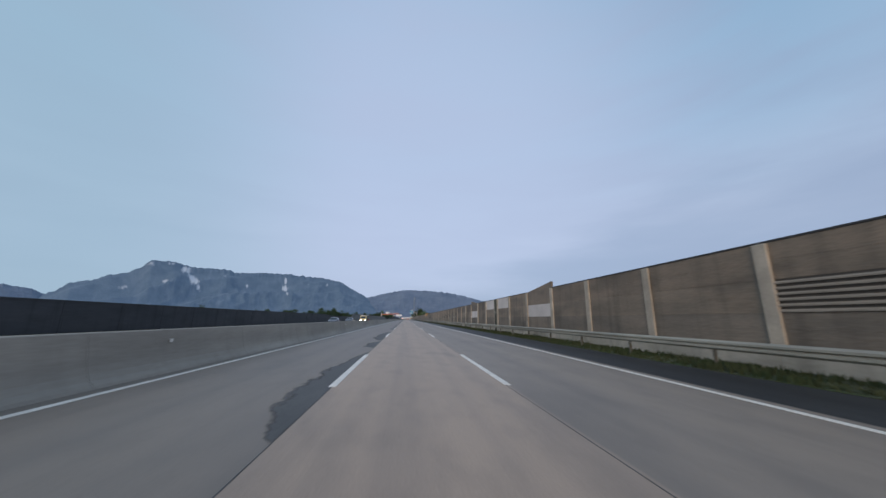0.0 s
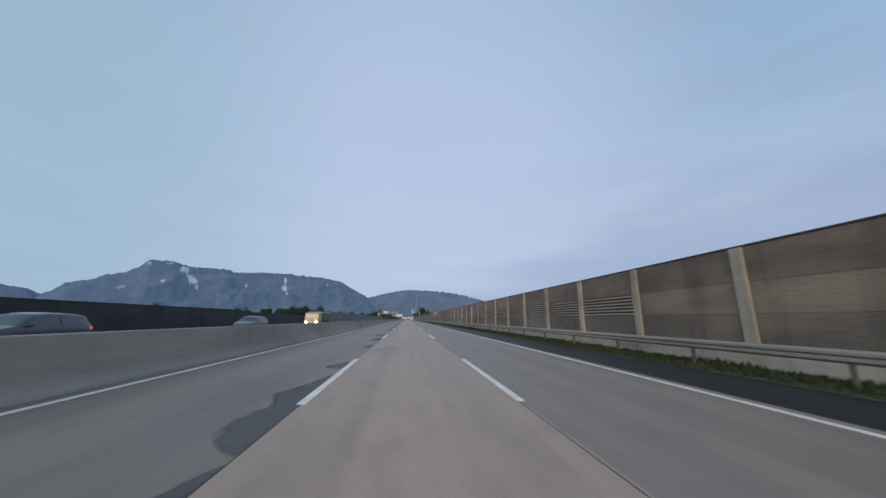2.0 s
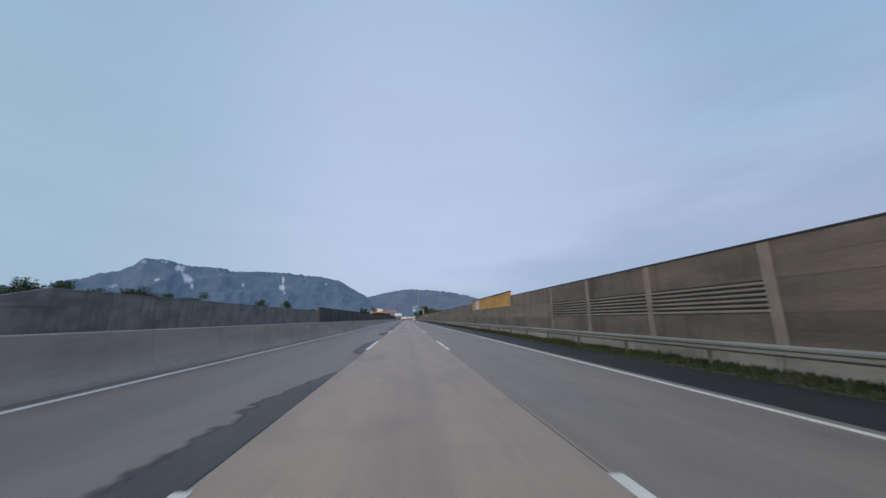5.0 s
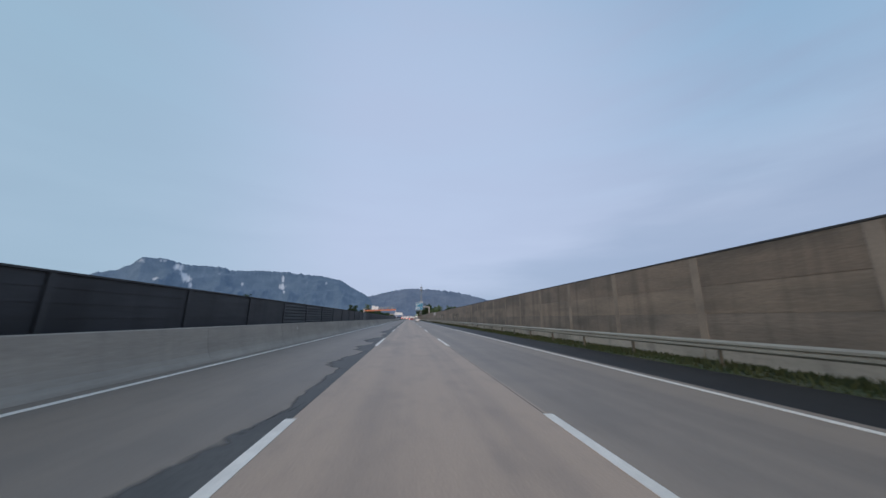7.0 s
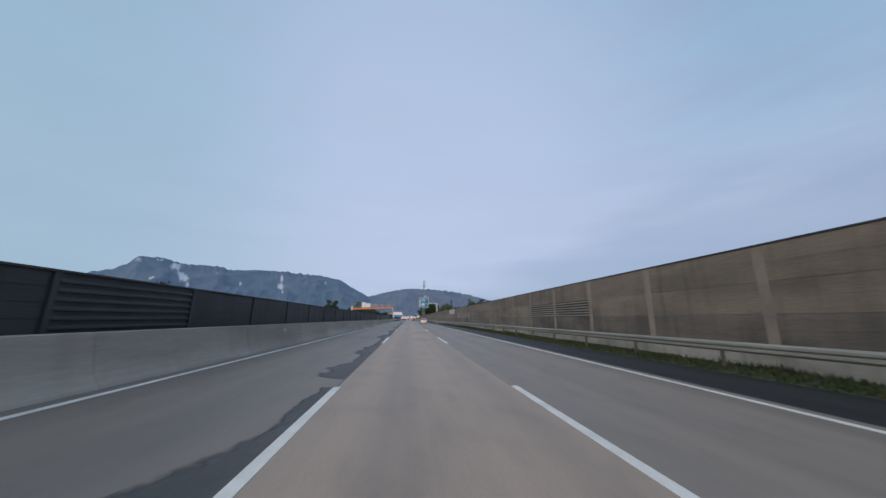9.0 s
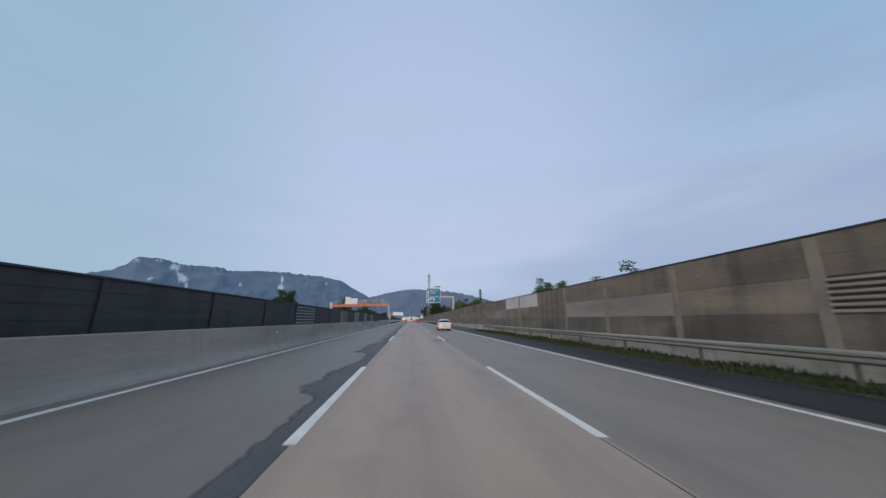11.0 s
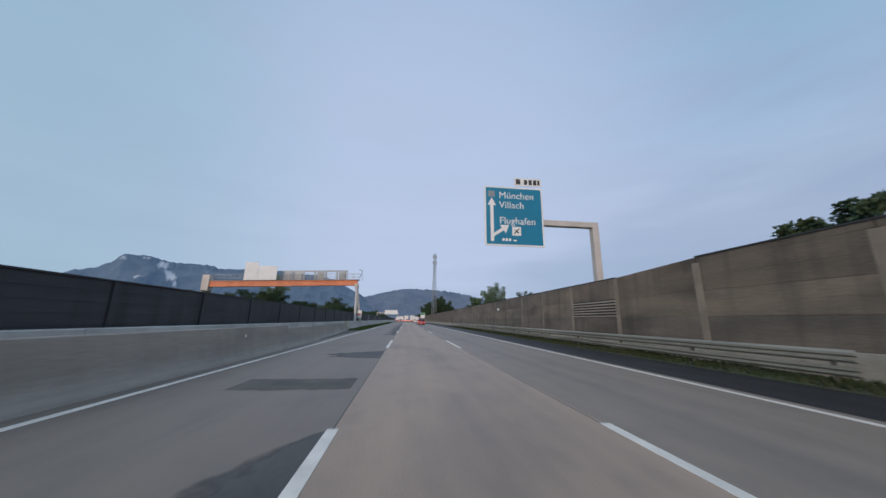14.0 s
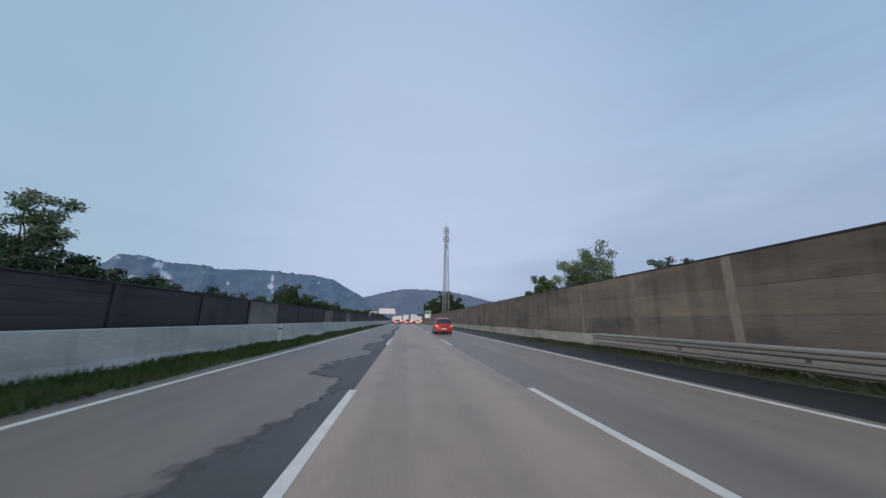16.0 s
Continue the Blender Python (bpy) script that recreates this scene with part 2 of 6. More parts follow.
DARK_PANEL = mat("dark_absorber", (0.055, 0.052, 0.054), (0.033, 0.032, 0.036), 0.35, 0.62, bump=0.4, fine=0.25, squash=(1, 0.2, 1.2), spread=0.10, weather=0.30)
DARK_LOUVRE = mat("worn_louvre", (0.085, 0.084, 0.084), (0.052, 0.052, 0.054), 0.6, 0.8, fine=0.25, squash=(1, 0.3, 2), spread=0.2)
PALE_LOUVRE = mat("bleached_louvre", (0.27, 0.26, 0.25), (0.17, 0.165, 0.16), 0.6, 0.7, fine=0.2, squash=(1, 0.3, 2), spread=0.1)
DARK_GREY = mat("grey_wall_panel", (0.28, 0.25, 0.23), (0.205, 0.185, 0.17), 0.7, 0.8, fine=0.15, spread=0.1, weather=0.25)
STEEL = mat("galvanised_steel", (0.42, 0.43, 0.44), (0.3, 0.31, 0.32), 1.5, 0.5, 0.75, bump=0.1, fine=0.12)
ORANGE = mat("orange_paint", (0.84, 0.28, 0.13), (0.7, 0.22, 0.10), 0.8, 0.5, fine=0.1)
WHITE = mat("white_sheet", (0.74, 0.74, 0.74), (0.62, 0.62, 0.63), 1.0, 0.5, fine=0.06)


# ---------------------------------------------------------------- building blocks
def box(bm, x0, x1, y0, y1, z0, z1):
    v = [bm.verts.new(p) for p in ((x0, y0, z0), (x1, y0, z0), (x1, y1, z0), (x0, y1, z0), (x0, y0, z1), (x1, y0, z1), (x1, y1, z1), (x0, y1, z1))]
    for f in ((3, 2, 1, 0), (4, 5, 6, 7), (0, 1, 5, 4), (1, 2, 6, 5), (2, 3, 7, 6), (3, 0, 4, 7)):
        bm.faces.new([v[k] for k in f])
    return v


def bevelled(bm, width=0.01, segments=1):
    bmesh.ops.bevel(bm, geom=bm.edges[:], offset=width, segments=segments, profile=0.6, affect="EDGES", clamp_overlap=True)


def prism(bm, outline, y0, y1):
    """An outline in x and z, drawn out along the road."""
    a = [bm.verts.new((x, y0, z)) for x, z in outline]
    b = [bm.verts.new((x, y1, z)) for x, z in outline]
    k = len(outline)
    for i in range(k):
        bm.faces.new((a[i], a[(i + 1) % k], b[(i + 1) % k], b[i]))
    bm.faces.new(a[::-1])
    bm.faces.new(b)


def tube(bm, a, b, ra, rb=None, sides=8, caps=True):
    a, b = Vector(a), Vector(b)
    rb = ra if rb is None else rb
    turn = (b - a).to_track_quat("Z", "Y").to_matrix()
    rings = []
    for p, r in ((a, ra), (b, rb)):
        rings.append([bm.verts.new(p + turn @ Vector((r * math.cos(2 * math.pi * k / sides), r * math.sin(2 * math.pi * k / sides), 0))) for k in range(sides)])
    for k in range(sides):
        bm.faces.new((rings[0][k], rings[0][(k + 1) % sides], rings[1][(k + 1) % sides], rings[1][k]))
    if caps:
        bm.faces.new(rings[0][::-1])
        bm.faces.new(rings[1])


def mesh_of(name, bm, material, smooth=False):
    bmesh.ops.recalc_face_normals(bm, faces=bm.faces[:])
    data = bpy.data.meshes.new(name)
    bm.to_mesh(data)
    bm.free()
    for m in material if isinstance(material, (list, tuple)) else (material,):
        data.materials.append(m)
    if smooth:
        data.shade_smooth()
    return data


def part(name, bm, material, parent=None, label="", smooth=False):
    ob = new(name, mesh_of(name, bm, material, smooth))
    if parent:
        ob.parent = parent
    return tagged(ob, label)


def piece(name, data, parent, place=(0, 0, 0), turn=0.0):
    ob = new(name, data)
    ob.parent = parent
    ob.location = place
    ob.rotation_euler.z = turn
    return ob


def thing(name, label, category, place=(0, 0, 0), turn=0.0, group="", kind=""):
    ob = new(name)
    ob.empty_display_size = 0.2
    ob.location = place
    ob.rotation_euler.z = turn
    return tagged(ob, label, category, group, kind)


Y0, Y1 = -40.0, 900.0   # the stretch of motorway that is built

# ---------------------------------------------------------------- ground, roads, markings
bm = bmesh.new()
ring = [bm.verts.new(p) for p in ((-4700, -1500, -0.06), (4700, -1500, -0.06), (4700, 4800, -0.06), (-4700, 4800, -0.06))]
bm.faces.new(ring)
tagged(part("ground", bm, FIELD), "dark green meadow land reaching to the horizon", "ground", kind="structure")

bm = bmesh.new()
box(bm, -4.75, 10.5, Y0, Y1, -0.3, 0.0)
road = tagged(part("road", bm, ROAD), "worn three-lane concrete motorway with tarred joints and dark sealing strips", "road", kind="structure")
bm = bmesh.new()
box(bm, -23.6, -7.6, Y0, Y1, -0.3, 0.0)
tagged(part("road_opposite", bm, FAR_ROAD), "grey asphalt carriageway for the oncoming traffic", "road", kind="structure")
bm = bmesh.new()
box(bm, 10.5, 13.4, Y0, Y1, -0.3, 0.015)
tagged(part("verge", bm, GRASS_EARTH), "narrow grassy verge between hard shoulder and noise barrier", "verge", kind="structure")
bm = bmesh.new()
box(bm, -7.6, -4.75, Y0, Y1, -0.3, 0.02)
tagged(part("median", bm, GRASS_EARTH), "grassy central reservation between the two carriageways", "median", kind="structure")

for x, w, tint_label in ((-4.0, 0.15, "solid white line along the inner lane"), (7.78, 0.15, "solid white line along the hard shoulder")):
    bm = bmesh.new()
    box(bm, x - w / 2, x + w / 2, Y0, Y1, 0.001, 0.006)
    part("edge_line", bm, PAINT, road, tint_label)
for x in (-8.0, -20.0):
    bm = bmesh.new()
    box(bm, x - 0.075, x + 0.075, Y0, Y1, 0.001, 0.006)
    part("edge_line_opposite", bm, PAINT, road)
bm = bmesh.new()
box(bm, -0.075, 0.075, 0, 6, 0.001, 0.006)
dash = mesh_of("lane_dash", bm, PAINT)
for k in range(-2, 48):
    for x in (0.0, 3.75):
        piece("lane_dash", dash, road, (x, 18.0 * k, 0))
    for x in (-12.0, -16.0):
        piece("lane_dash", dash, road, (x, 18.0 * k + 7, 0))
for x in (0.0, 3.70):
    bm = bmesh.new()
    box(bm, x - 0.007, x + 0.007, Y0, Y1, 0.0005, 0.0035)
    part("joint", bm, JOINT, road, "dark tarred joint between two concrete lanes")

# a transverse repair, a square patch and a dark gutter where the rail pauses
PATCH = mat("dark_asphalt_patch", (0.105, 0.095, 0.084), (0.16, 0.142, 0.122), 1.4, 0.85, bump=0.3, fine=0.25)
for x0, x1, y0, y1, name_of in ((-3.9, 3.7, 357.6, 358.5, "transverse_repair"), (-0.95, -0.03, 353.6, 356.7, "asphalt_patch"), (-2.6, -0.2, 368.4, 369.6, "asphalt_patch"), (3.0, 4.1, 306.3, 307.1, "asphalt_patch")):
    bm = bmesh.new()
    n_cut = 24
    rim = [bm.verts.new((x0 + (x1 - x0) * k / n_cut, y0 + 0.10 * noise.noise(Vector((k * 0.7, y0, 0))), 0.0042)) for k in range(n_cut + 1)]
    rim += [bm.verts.new((x1 - (x1 - x0) * k / n_cut, y1 + 0.10 * noise.noise(Vector((k * 0.7, y1, 3))), 0.0042)) for k in range(n_cut + 1)]
    bm.faces.new(rim)
    part(name_of, bm, PATCH, road)


def sealing(y0, y1, wide, run=False):
    """A dark tarred repair against the first lane joint, with a ragged outer edge: a bulging patch or an even run."""
    bm = bmesh.new()
    n_cut, z = max(10, int((y1 - y0) * 6)), 0.0022 if run else 0.0045
    inner, outer = [], []
    for k in range(n_cut + 1):
        f = k / n_cut
        y = y0 + (y1 - y0) * f
        bulge = min(1.0, (f / 0.16) ** 0.6) * min(1.0, ((1 - f) / 0.45) ** 0.8)
        bulge = 1.0 if run else bulge
        rag = 1.0 + 0.22 * noise.noise(Vector((y * 1.3, y0, 1.7))) + 0.09 * noise.noise(Vector((y * 5.0, y0, 7.0)))
        inner.append(bm.verts.new((-0.012, y, z)))
        outer.append(bm.verts.new((-0.02 - wide * 1.22 * bulge * rag, y, z)))
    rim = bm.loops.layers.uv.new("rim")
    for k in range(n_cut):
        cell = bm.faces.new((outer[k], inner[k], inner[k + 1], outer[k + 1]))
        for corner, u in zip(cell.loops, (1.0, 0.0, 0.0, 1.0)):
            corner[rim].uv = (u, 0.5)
    part("sealing_patch", bm, SEALING, road)


SEALING = mat("tarred_sealing", (0.068, 0.062, 0.057), (0.098, 0.089, 0.081), 1.1, 0.62, bump=0.3, fine=0.3, squash=(1, 0.5, 1))


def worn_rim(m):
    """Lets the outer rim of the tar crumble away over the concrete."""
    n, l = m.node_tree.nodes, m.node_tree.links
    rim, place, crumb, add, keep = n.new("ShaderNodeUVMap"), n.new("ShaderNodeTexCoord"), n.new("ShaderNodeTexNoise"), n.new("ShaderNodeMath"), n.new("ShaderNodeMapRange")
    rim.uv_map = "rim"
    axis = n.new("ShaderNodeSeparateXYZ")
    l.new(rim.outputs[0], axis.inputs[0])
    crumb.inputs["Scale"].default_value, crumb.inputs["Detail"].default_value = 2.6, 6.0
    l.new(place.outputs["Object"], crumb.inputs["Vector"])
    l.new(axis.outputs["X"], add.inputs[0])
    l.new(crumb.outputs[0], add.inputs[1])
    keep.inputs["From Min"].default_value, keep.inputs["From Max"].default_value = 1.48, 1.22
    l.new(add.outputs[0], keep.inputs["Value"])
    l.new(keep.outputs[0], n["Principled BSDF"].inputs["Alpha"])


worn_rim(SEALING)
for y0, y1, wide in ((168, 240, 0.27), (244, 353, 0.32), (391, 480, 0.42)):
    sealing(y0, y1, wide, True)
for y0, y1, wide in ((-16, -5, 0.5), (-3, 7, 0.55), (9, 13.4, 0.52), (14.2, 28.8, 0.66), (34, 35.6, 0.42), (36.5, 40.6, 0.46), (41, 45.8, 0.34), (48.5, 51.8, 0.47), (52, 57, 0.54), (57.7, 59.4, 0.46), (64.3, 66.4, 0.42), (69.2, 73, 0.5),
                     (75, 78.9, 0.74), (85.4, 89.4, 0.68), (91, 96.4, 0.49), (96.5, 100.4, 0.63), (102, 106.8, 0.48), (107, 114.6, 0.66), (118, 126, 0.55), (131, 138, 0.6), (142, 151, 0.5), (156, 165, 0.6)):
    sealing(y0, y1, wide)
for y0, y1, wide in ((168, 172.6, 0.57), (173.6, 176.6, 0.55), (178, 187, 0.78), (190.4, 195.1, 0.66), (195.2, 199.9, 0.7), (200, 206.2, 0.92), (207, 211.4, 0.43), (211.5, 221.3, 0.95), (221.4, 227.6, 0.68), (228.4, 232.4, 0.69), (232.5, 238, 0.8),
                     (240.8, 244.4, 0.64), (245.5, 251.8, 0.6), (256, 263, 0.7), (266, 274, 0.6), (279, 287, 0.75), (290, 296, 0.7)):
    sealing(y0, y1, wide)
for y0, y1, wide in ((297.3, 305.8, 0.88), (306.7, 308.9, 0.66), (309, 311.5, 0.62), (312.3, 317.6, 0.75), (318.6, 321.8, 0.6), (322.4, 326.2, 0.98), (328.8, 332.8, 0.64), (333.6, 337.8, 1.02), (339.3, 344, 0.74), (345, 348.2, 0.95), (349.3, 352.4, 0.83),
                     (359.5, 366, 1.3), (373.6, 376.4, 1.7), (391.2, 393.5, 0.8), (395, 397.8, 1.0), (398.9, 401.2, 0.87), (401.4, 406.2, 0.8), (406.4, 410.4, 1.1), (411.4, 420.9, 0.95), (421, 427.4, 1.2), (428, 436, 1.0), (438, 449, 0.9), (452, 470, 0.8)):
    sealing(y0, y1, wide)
bm = bmesh.new()
box(bm, -6.4, -4.752, 366.0, 401.6, 0.021, 0.027)
part("gutter", bm, PATCH, road, "dirty asphalt strip where the concrete barrier turns away")
bm = bmesh.new()
box(bm, 10.52, 12.6, 329.0, 367.0, 0.016, 0.022)
part("gutter", bm, PATCH, road, "dark asphalt gutter along the bare plinth")

# concrete barrier along the inner lane, in lengths of six metres
NJ = [(-5.2, 0.0), (-5.2, 0.08), (-5.0, 0.3), (-4.9, 1.03), (-4.88, 1.05), (-4.74, 1.05), (-4.72, 1.03), (-4.66, 0.62), (-4.62, 0.42), (-4.575, 0.27), (-4.51, 0.15), (-4.43, 0.06), (-4.4, 0.0)]
median_barrier = thing("median_barrier", "weathered grey concrete safety barrier beside the inner lane", "barrier", kind="structure")
bm = bmesh.new()
prism(bm, NJ, 0.0, 5.992)
unit = mesh_of("barrier_unit", bm, BARRIER)
for k in range(73):
    y = -36.0 + 6.0 * k
    flare = [0.0, 0.10, 0.34, 0.72, 1.2][max(0, k - 68)]
    ob = piece("barrier_unit", unit, median_barrier, (-flare, y, 0), math.atan2((0.10, 0.24, 0.38, 0.48, 0.5)[max(0, k - 68)] if k > 67 else 0.0, 6.0))
    ob.scale.z = 1.0 if k < 69 else 0.86
bm = bmesh.new()
box(bm, -0.012, 0.0, -0.06, 0.06, 0.0, 0.09)
REFLECTOR = mesh_of("reflector", bm, PAINT)
for k in range(16):
    piece("reflector", REFLECTOR, median_barrier, (-4.645, 2.2 + 24.75 * k, 0.72))
far_barrier = thing("far_median_barrier", "pale concrete wall in front of the dark noise barrier behind the median grass", "barrier", kind="structure")
FAR = [(-7.1, 0.0), (-7.05, 0.3), (-6.98, 1.06), (-6.95, 1.08), (-6.68, 1.08), (-6.65, 1.06), (-6.55, 0.3), (-6.45, 0.0)]
bm = bmesh.new()
prism(bm, FAR, 0.0, 9.97)
unit = mesh_of("barrier_unit", bm, PALE_WALL)
for k in range(36, 75):
    piece("barrier_unit", unit, far_barrier, (0, 10.0 * k, 0))

# ---------------------------------------------------------------- noise barrier on the near side
WX = 12.8
BAY = 5.0
near_wall = thing("noise_barrier", "tall brown noise barrier of stacked absorber panels between concrete posts", "noise barrier", kind="structure")


def wall_panel(kind, z0, z1, length=BAY - 0.24):
    """One panel of a bay: a slab with its own shallow ribs on the road side."""
    bm = bmesh.new()
    box(bm, 0.0, 0.16, 0.12, 0.12 + length, z0, z1 - 0.001)
    if kind == "flat":
        box(bm, -0.012, 0.0, 0.12, 0.12 + length, z0 + 0.012, z1 - 0.012)
    if kind == "louvre":
        step = (z1 - z0) / 6
        for k in range(6):
            za = z0 + k * step
            prism(bm, [(0.0, za + 0.05), (-0.055, za + 0.02), (-0.055, za + 0.06), (0.0, za + 0.11)], 0.12, 0.12 + length)
        for f in list(bm.faces)[6:]:
            f.material_index = 1
    elif kind == "rib":
        n_rib = 2
        step = (z1 - z0) / n_rib
        for k in range(n_rib):
            box(bm, -0.012, 0.0, 0.12, 0.12 + length, z0 + k * step + (0.012 if k == 0 else 0.003), z0 + (k + 1) * step - (0.003 if k == 0 else 0.012))
    return bm


LOUVRE_BACK = mat("dark_louvre_back", (0.085, 0.072, 0.06), (0.055, 0.048, 0.042), 1.0, 0.8, fine=0.2)
LOUVRE_SLAT = mat("bleached_slat", (0.33, 0.285, 0.235), (0.24, 0.205, 0.17), 1.0, 0.75, fine=0.2, squash=(1, 0.3, 1), spread=0.12)
COURSES = [(0.72, 1.7), (1.7, 2.72), (2.72, 3.9)]
PANEL_SET = {}
for c, (z0, z1) in enumerate(COURSES):
    PANEL_SET[c, "plain"] = mesh_of("absorber_panel", wall_panel("rib", z0, z1), (PANEL_LOW, PANEL_MID, PANEL)[c])
    PANEL_SET[c, "pale"] = mesh_of("pale_panel", wall_panel("flat", z0, z1), PANEL_PALE)
    PANEL_SET[c, "dull"] = mesh_of("pale_panel", wall_panel("flat", z0, z1), PANEL_DULL)
    PANEL_SET[c, "louvre"] = mesh_of("louvre_panel", wall_panel("louvre", z0, z1), (LOUVRE_BACK, LOUVRE_SLAT))
YELLOW = mesh_of("yellow_panel", wall_panel("flat", 2.9, 4.36), PANEL_YELLOW)
YELLOW_GREY = mesh_of("pale_panel", wall_panel("flat", 2.9, 4.36), PANEL_PALE)
bm = bmesh.new()
box(bm, -0.03, -0.013, 0.14, 4.86, 2.905, 2.99)
YELLOW_RAIL = mesh_of("lower_rail", bm, mat("bright_yellow_rail", (0.80, 0.52, 0.17), (0.68, 0.43, 0.13), 1.0, 0.6, fine=0.1))
bm = bmesh.new()
box(bm, -0.025, -0.013, 0.14, 4.86, 4.10, 4.13)
YELLOW_GROOVE = mesh_of("upper_groove", bm, mat("dark_ochre_groove", (0.30, 0.15, 0.03), (0.22, 0.11, 0.025), 1.0, 0.7, fine=0.1))
FILLER = mesh_of("absorber_panel", wall_panel("flat", 2.72, 2.9), PANEL)


def tapered(z_a, z_b):
    """A panel on top of the wall whose upper edge runs from one height to another."""
    bm = bmesh.new()
    v = box(bm, 0.0, 0.16, 0.02, BAY - 0.02, 3.905, 4.42)
    for k in (4, 5):
        v[k].co.z = z_a + 0.006
    for k in (6, 7):
        v[k].co.z = z_b + 0.006
    return bm


TAPER_UP = mesh_of("raised_panel", tapered(3.9, 4.42), PANEL)
TAPER_DOWN = mesh_of("raised_panel", tapered(4.42, 3.9), PANEL)
LEVEL_TOP = mesh_of("raised_panel", tapered(4.1, 4.1), PANEL)
TAPER_EASE = mesh_of("raised_panel", tapered(4.1, 3.9), PANEL)
bm = bmesh.new()
box(bm, -0.1, 0.22, -0.21, 0.21, 0.0, 3.88)
bevelled(bm, 0.02)
WALL_POST = mesh_of("wall_post", bm, POST)
bm = bmesh.new()
box(bm, -0.02, 0.2, -0.17, 0.17, 0.0, 3.88)
bevelled(bm, 0.004)
SLIM_POST = mesh_of("wall_post", bm, POST_BROWN)
bm = bmesh.new()
box(bm, -0.02, 0.2, -0.17, 0.17, 0.0, 2.89)
bevelled(bm, 0.004)
SHORT_POST = mesh_of("wall_post", bm, POST_BROWN)
# narrow overgrown gap between two posts, its shaded recess drawn as a dark sheet
GAP_Y = 32.0
bm = bmesh.new()
box(bm, -0.14, 0.2, -0.40, 0.40, 0.0, 3.88)
bevelled(bm, 0.006)
SERVICE_GAP = mesh_of("service_gap", bm, mat("dark_recess_sheet", (0.085, 0.08, 0.06), (0.05, 0.052, 0.036), 1.5, 0.85, bump=0.3, fine=0.25))
bm = bmesh.new()
box(bm, -0.19, -0.142, -0.55, 0.45, 2.2, 2.28)
GAP_BAR = mesh_of("gap_bar", bm, PLINTH)
bm = bmesh.new()
box(bm, -0.04, 0.2, 0.02, BAY - 0.02, 3.902, 3.955)
WALL_CAP = mesh_of("capping", bm, CAP)
bm = bmesh.new()
box(bm, -0.06, 0.2, 0.02, BAY - 0.02, 3.902, 4.02)
THICK_CAP = mesh_of("capping", bm, CAP)
bm = bmesh.new()
box(bm, -0.12, 0.24, 0.01, BAY - 0.01, 0.0, 0.72)
bevelled(bm, 0.015)
WALL_PLINTH = mesh_of("plinth", bm, PLINTH)

# stretches of equal bays: from, to, number
STRETCHES = [(-33.5, 16.5, 10), (16.5, 47.5, 6), (47.5, 182.2, 27), (182.2, 331.4, 30), (331.4, 378.2, 9), (378.2, 438.2, 12)]
BAYS = [(a + (b - a) * k / n, (b - a) / n) for a, b, n in STRETCHES for k in range(n)]


def bay_look(y):
    """What fills each course of the bay whose middle is y: lowest, middle, top."""
    looks = ["plain", "plain", "plain"]
    if 16 < y < 22 or 42 < y < 47.5 or 297 < y < 307 or 321 < y < 331.4:
        looks[1] = "pale"
    if 26 < y < 37.5 or 312 < y < 320.5:
        looks[2] = "pale"
    if y < 1.5 or 62.4 < y < 92.4 or 138 < y < 150 or 251 < y < 261 or 283 < y < 291 or 378.2 < y < 383.2:
        looks[1] = "louvre"
    return ["dull" if look_ == "pale" and y > 100 and not 312 < y < 320.5 else look_ for look_ in looks]


for n_bay, (y, length) in enumerate(BAYS):
    middle, k_y = y + length / 2, length / BAY
    yellow = 162 < middle < 182
    bits = [("wall_post", SHORT_POST if yellow else WALL_POST if y < 128 else SLIM_POST, 0), ("plinth", WALL_PLINTH, 0)]
    if abs(y - GAP_Y) < 0.5:
        for shift in (-0.62, 0.62):
            piece("wall_post", WALL_POST, near_wall, (WX, y + shift, 0))
        bits[0] = ("service_gap", SERVICE_GAP, 0)
        bits.append(("gap_bar", GAP_BAR, 0))
    for c, filling in enumerate(bay_look(middle)):
        if not (yellow and c == 2):
            bits.append(({"plain": "absorber_panel", "louvre": "louvre_panel"}.get(filling, "pale_panel"), PANEL_SET[c, filling], 0))
    lift = 0.0
    if yellow:
        for half in (0, 1):
            grey = 177 < middle < 182 and not half
            ob = piece("pale_panel" if grey else "yellow_panel", YELLOW_GREY if grey else YELLOW, near_wall, (WX, y + half * length / 2, 0))
            ob.scale.y = k_y / 2
            if not grey:
                for name, data in (("lower_rail", YELLOW_RAIL), ("upper_groove", YELLOW_GROOVE)):
                    ob = piece(name, data, near_wall, (WX, y + half * length / 2, 0))
                    ob.scale.y = k_y / 2
        bits.append(("absorber_panel", FILLER, 0))
        lift = 0.47
    elif 16 < middle < 21:
        bits.append(("raised_panel", TAPER_DOWN, 0))
    elif 42 < middle < 47.5:
        bits.append(("raised_panel", TAPER_UP, 0))
    elif 326 < middle < 331.4:
        bits.append(("raised_panel", TAPER_UP, 0))
    elif 331.4 < middle < 373:
        near_top = piece("raised_panel", LEVEL_TOP, near_wall, (WX, y, 0))
        near_top.scale.y = k_y
        lift = 0.21
    elif 373 < middle < 378.2:
        bits.append(("raised_panel", TAPER_EASE, 0))
    if not bits[-1][0] == "raised_panel":
        bits.append(("capping", THICK_CAP if yellow else WALL_CAP, lift))
    for name, data, z in bits:
        ob = piece(name, data, near_wall, (WX, y, z))
        if name not in ("wall_post", "service_gap", "gap_bar"):
            ob.scale.y = k_y

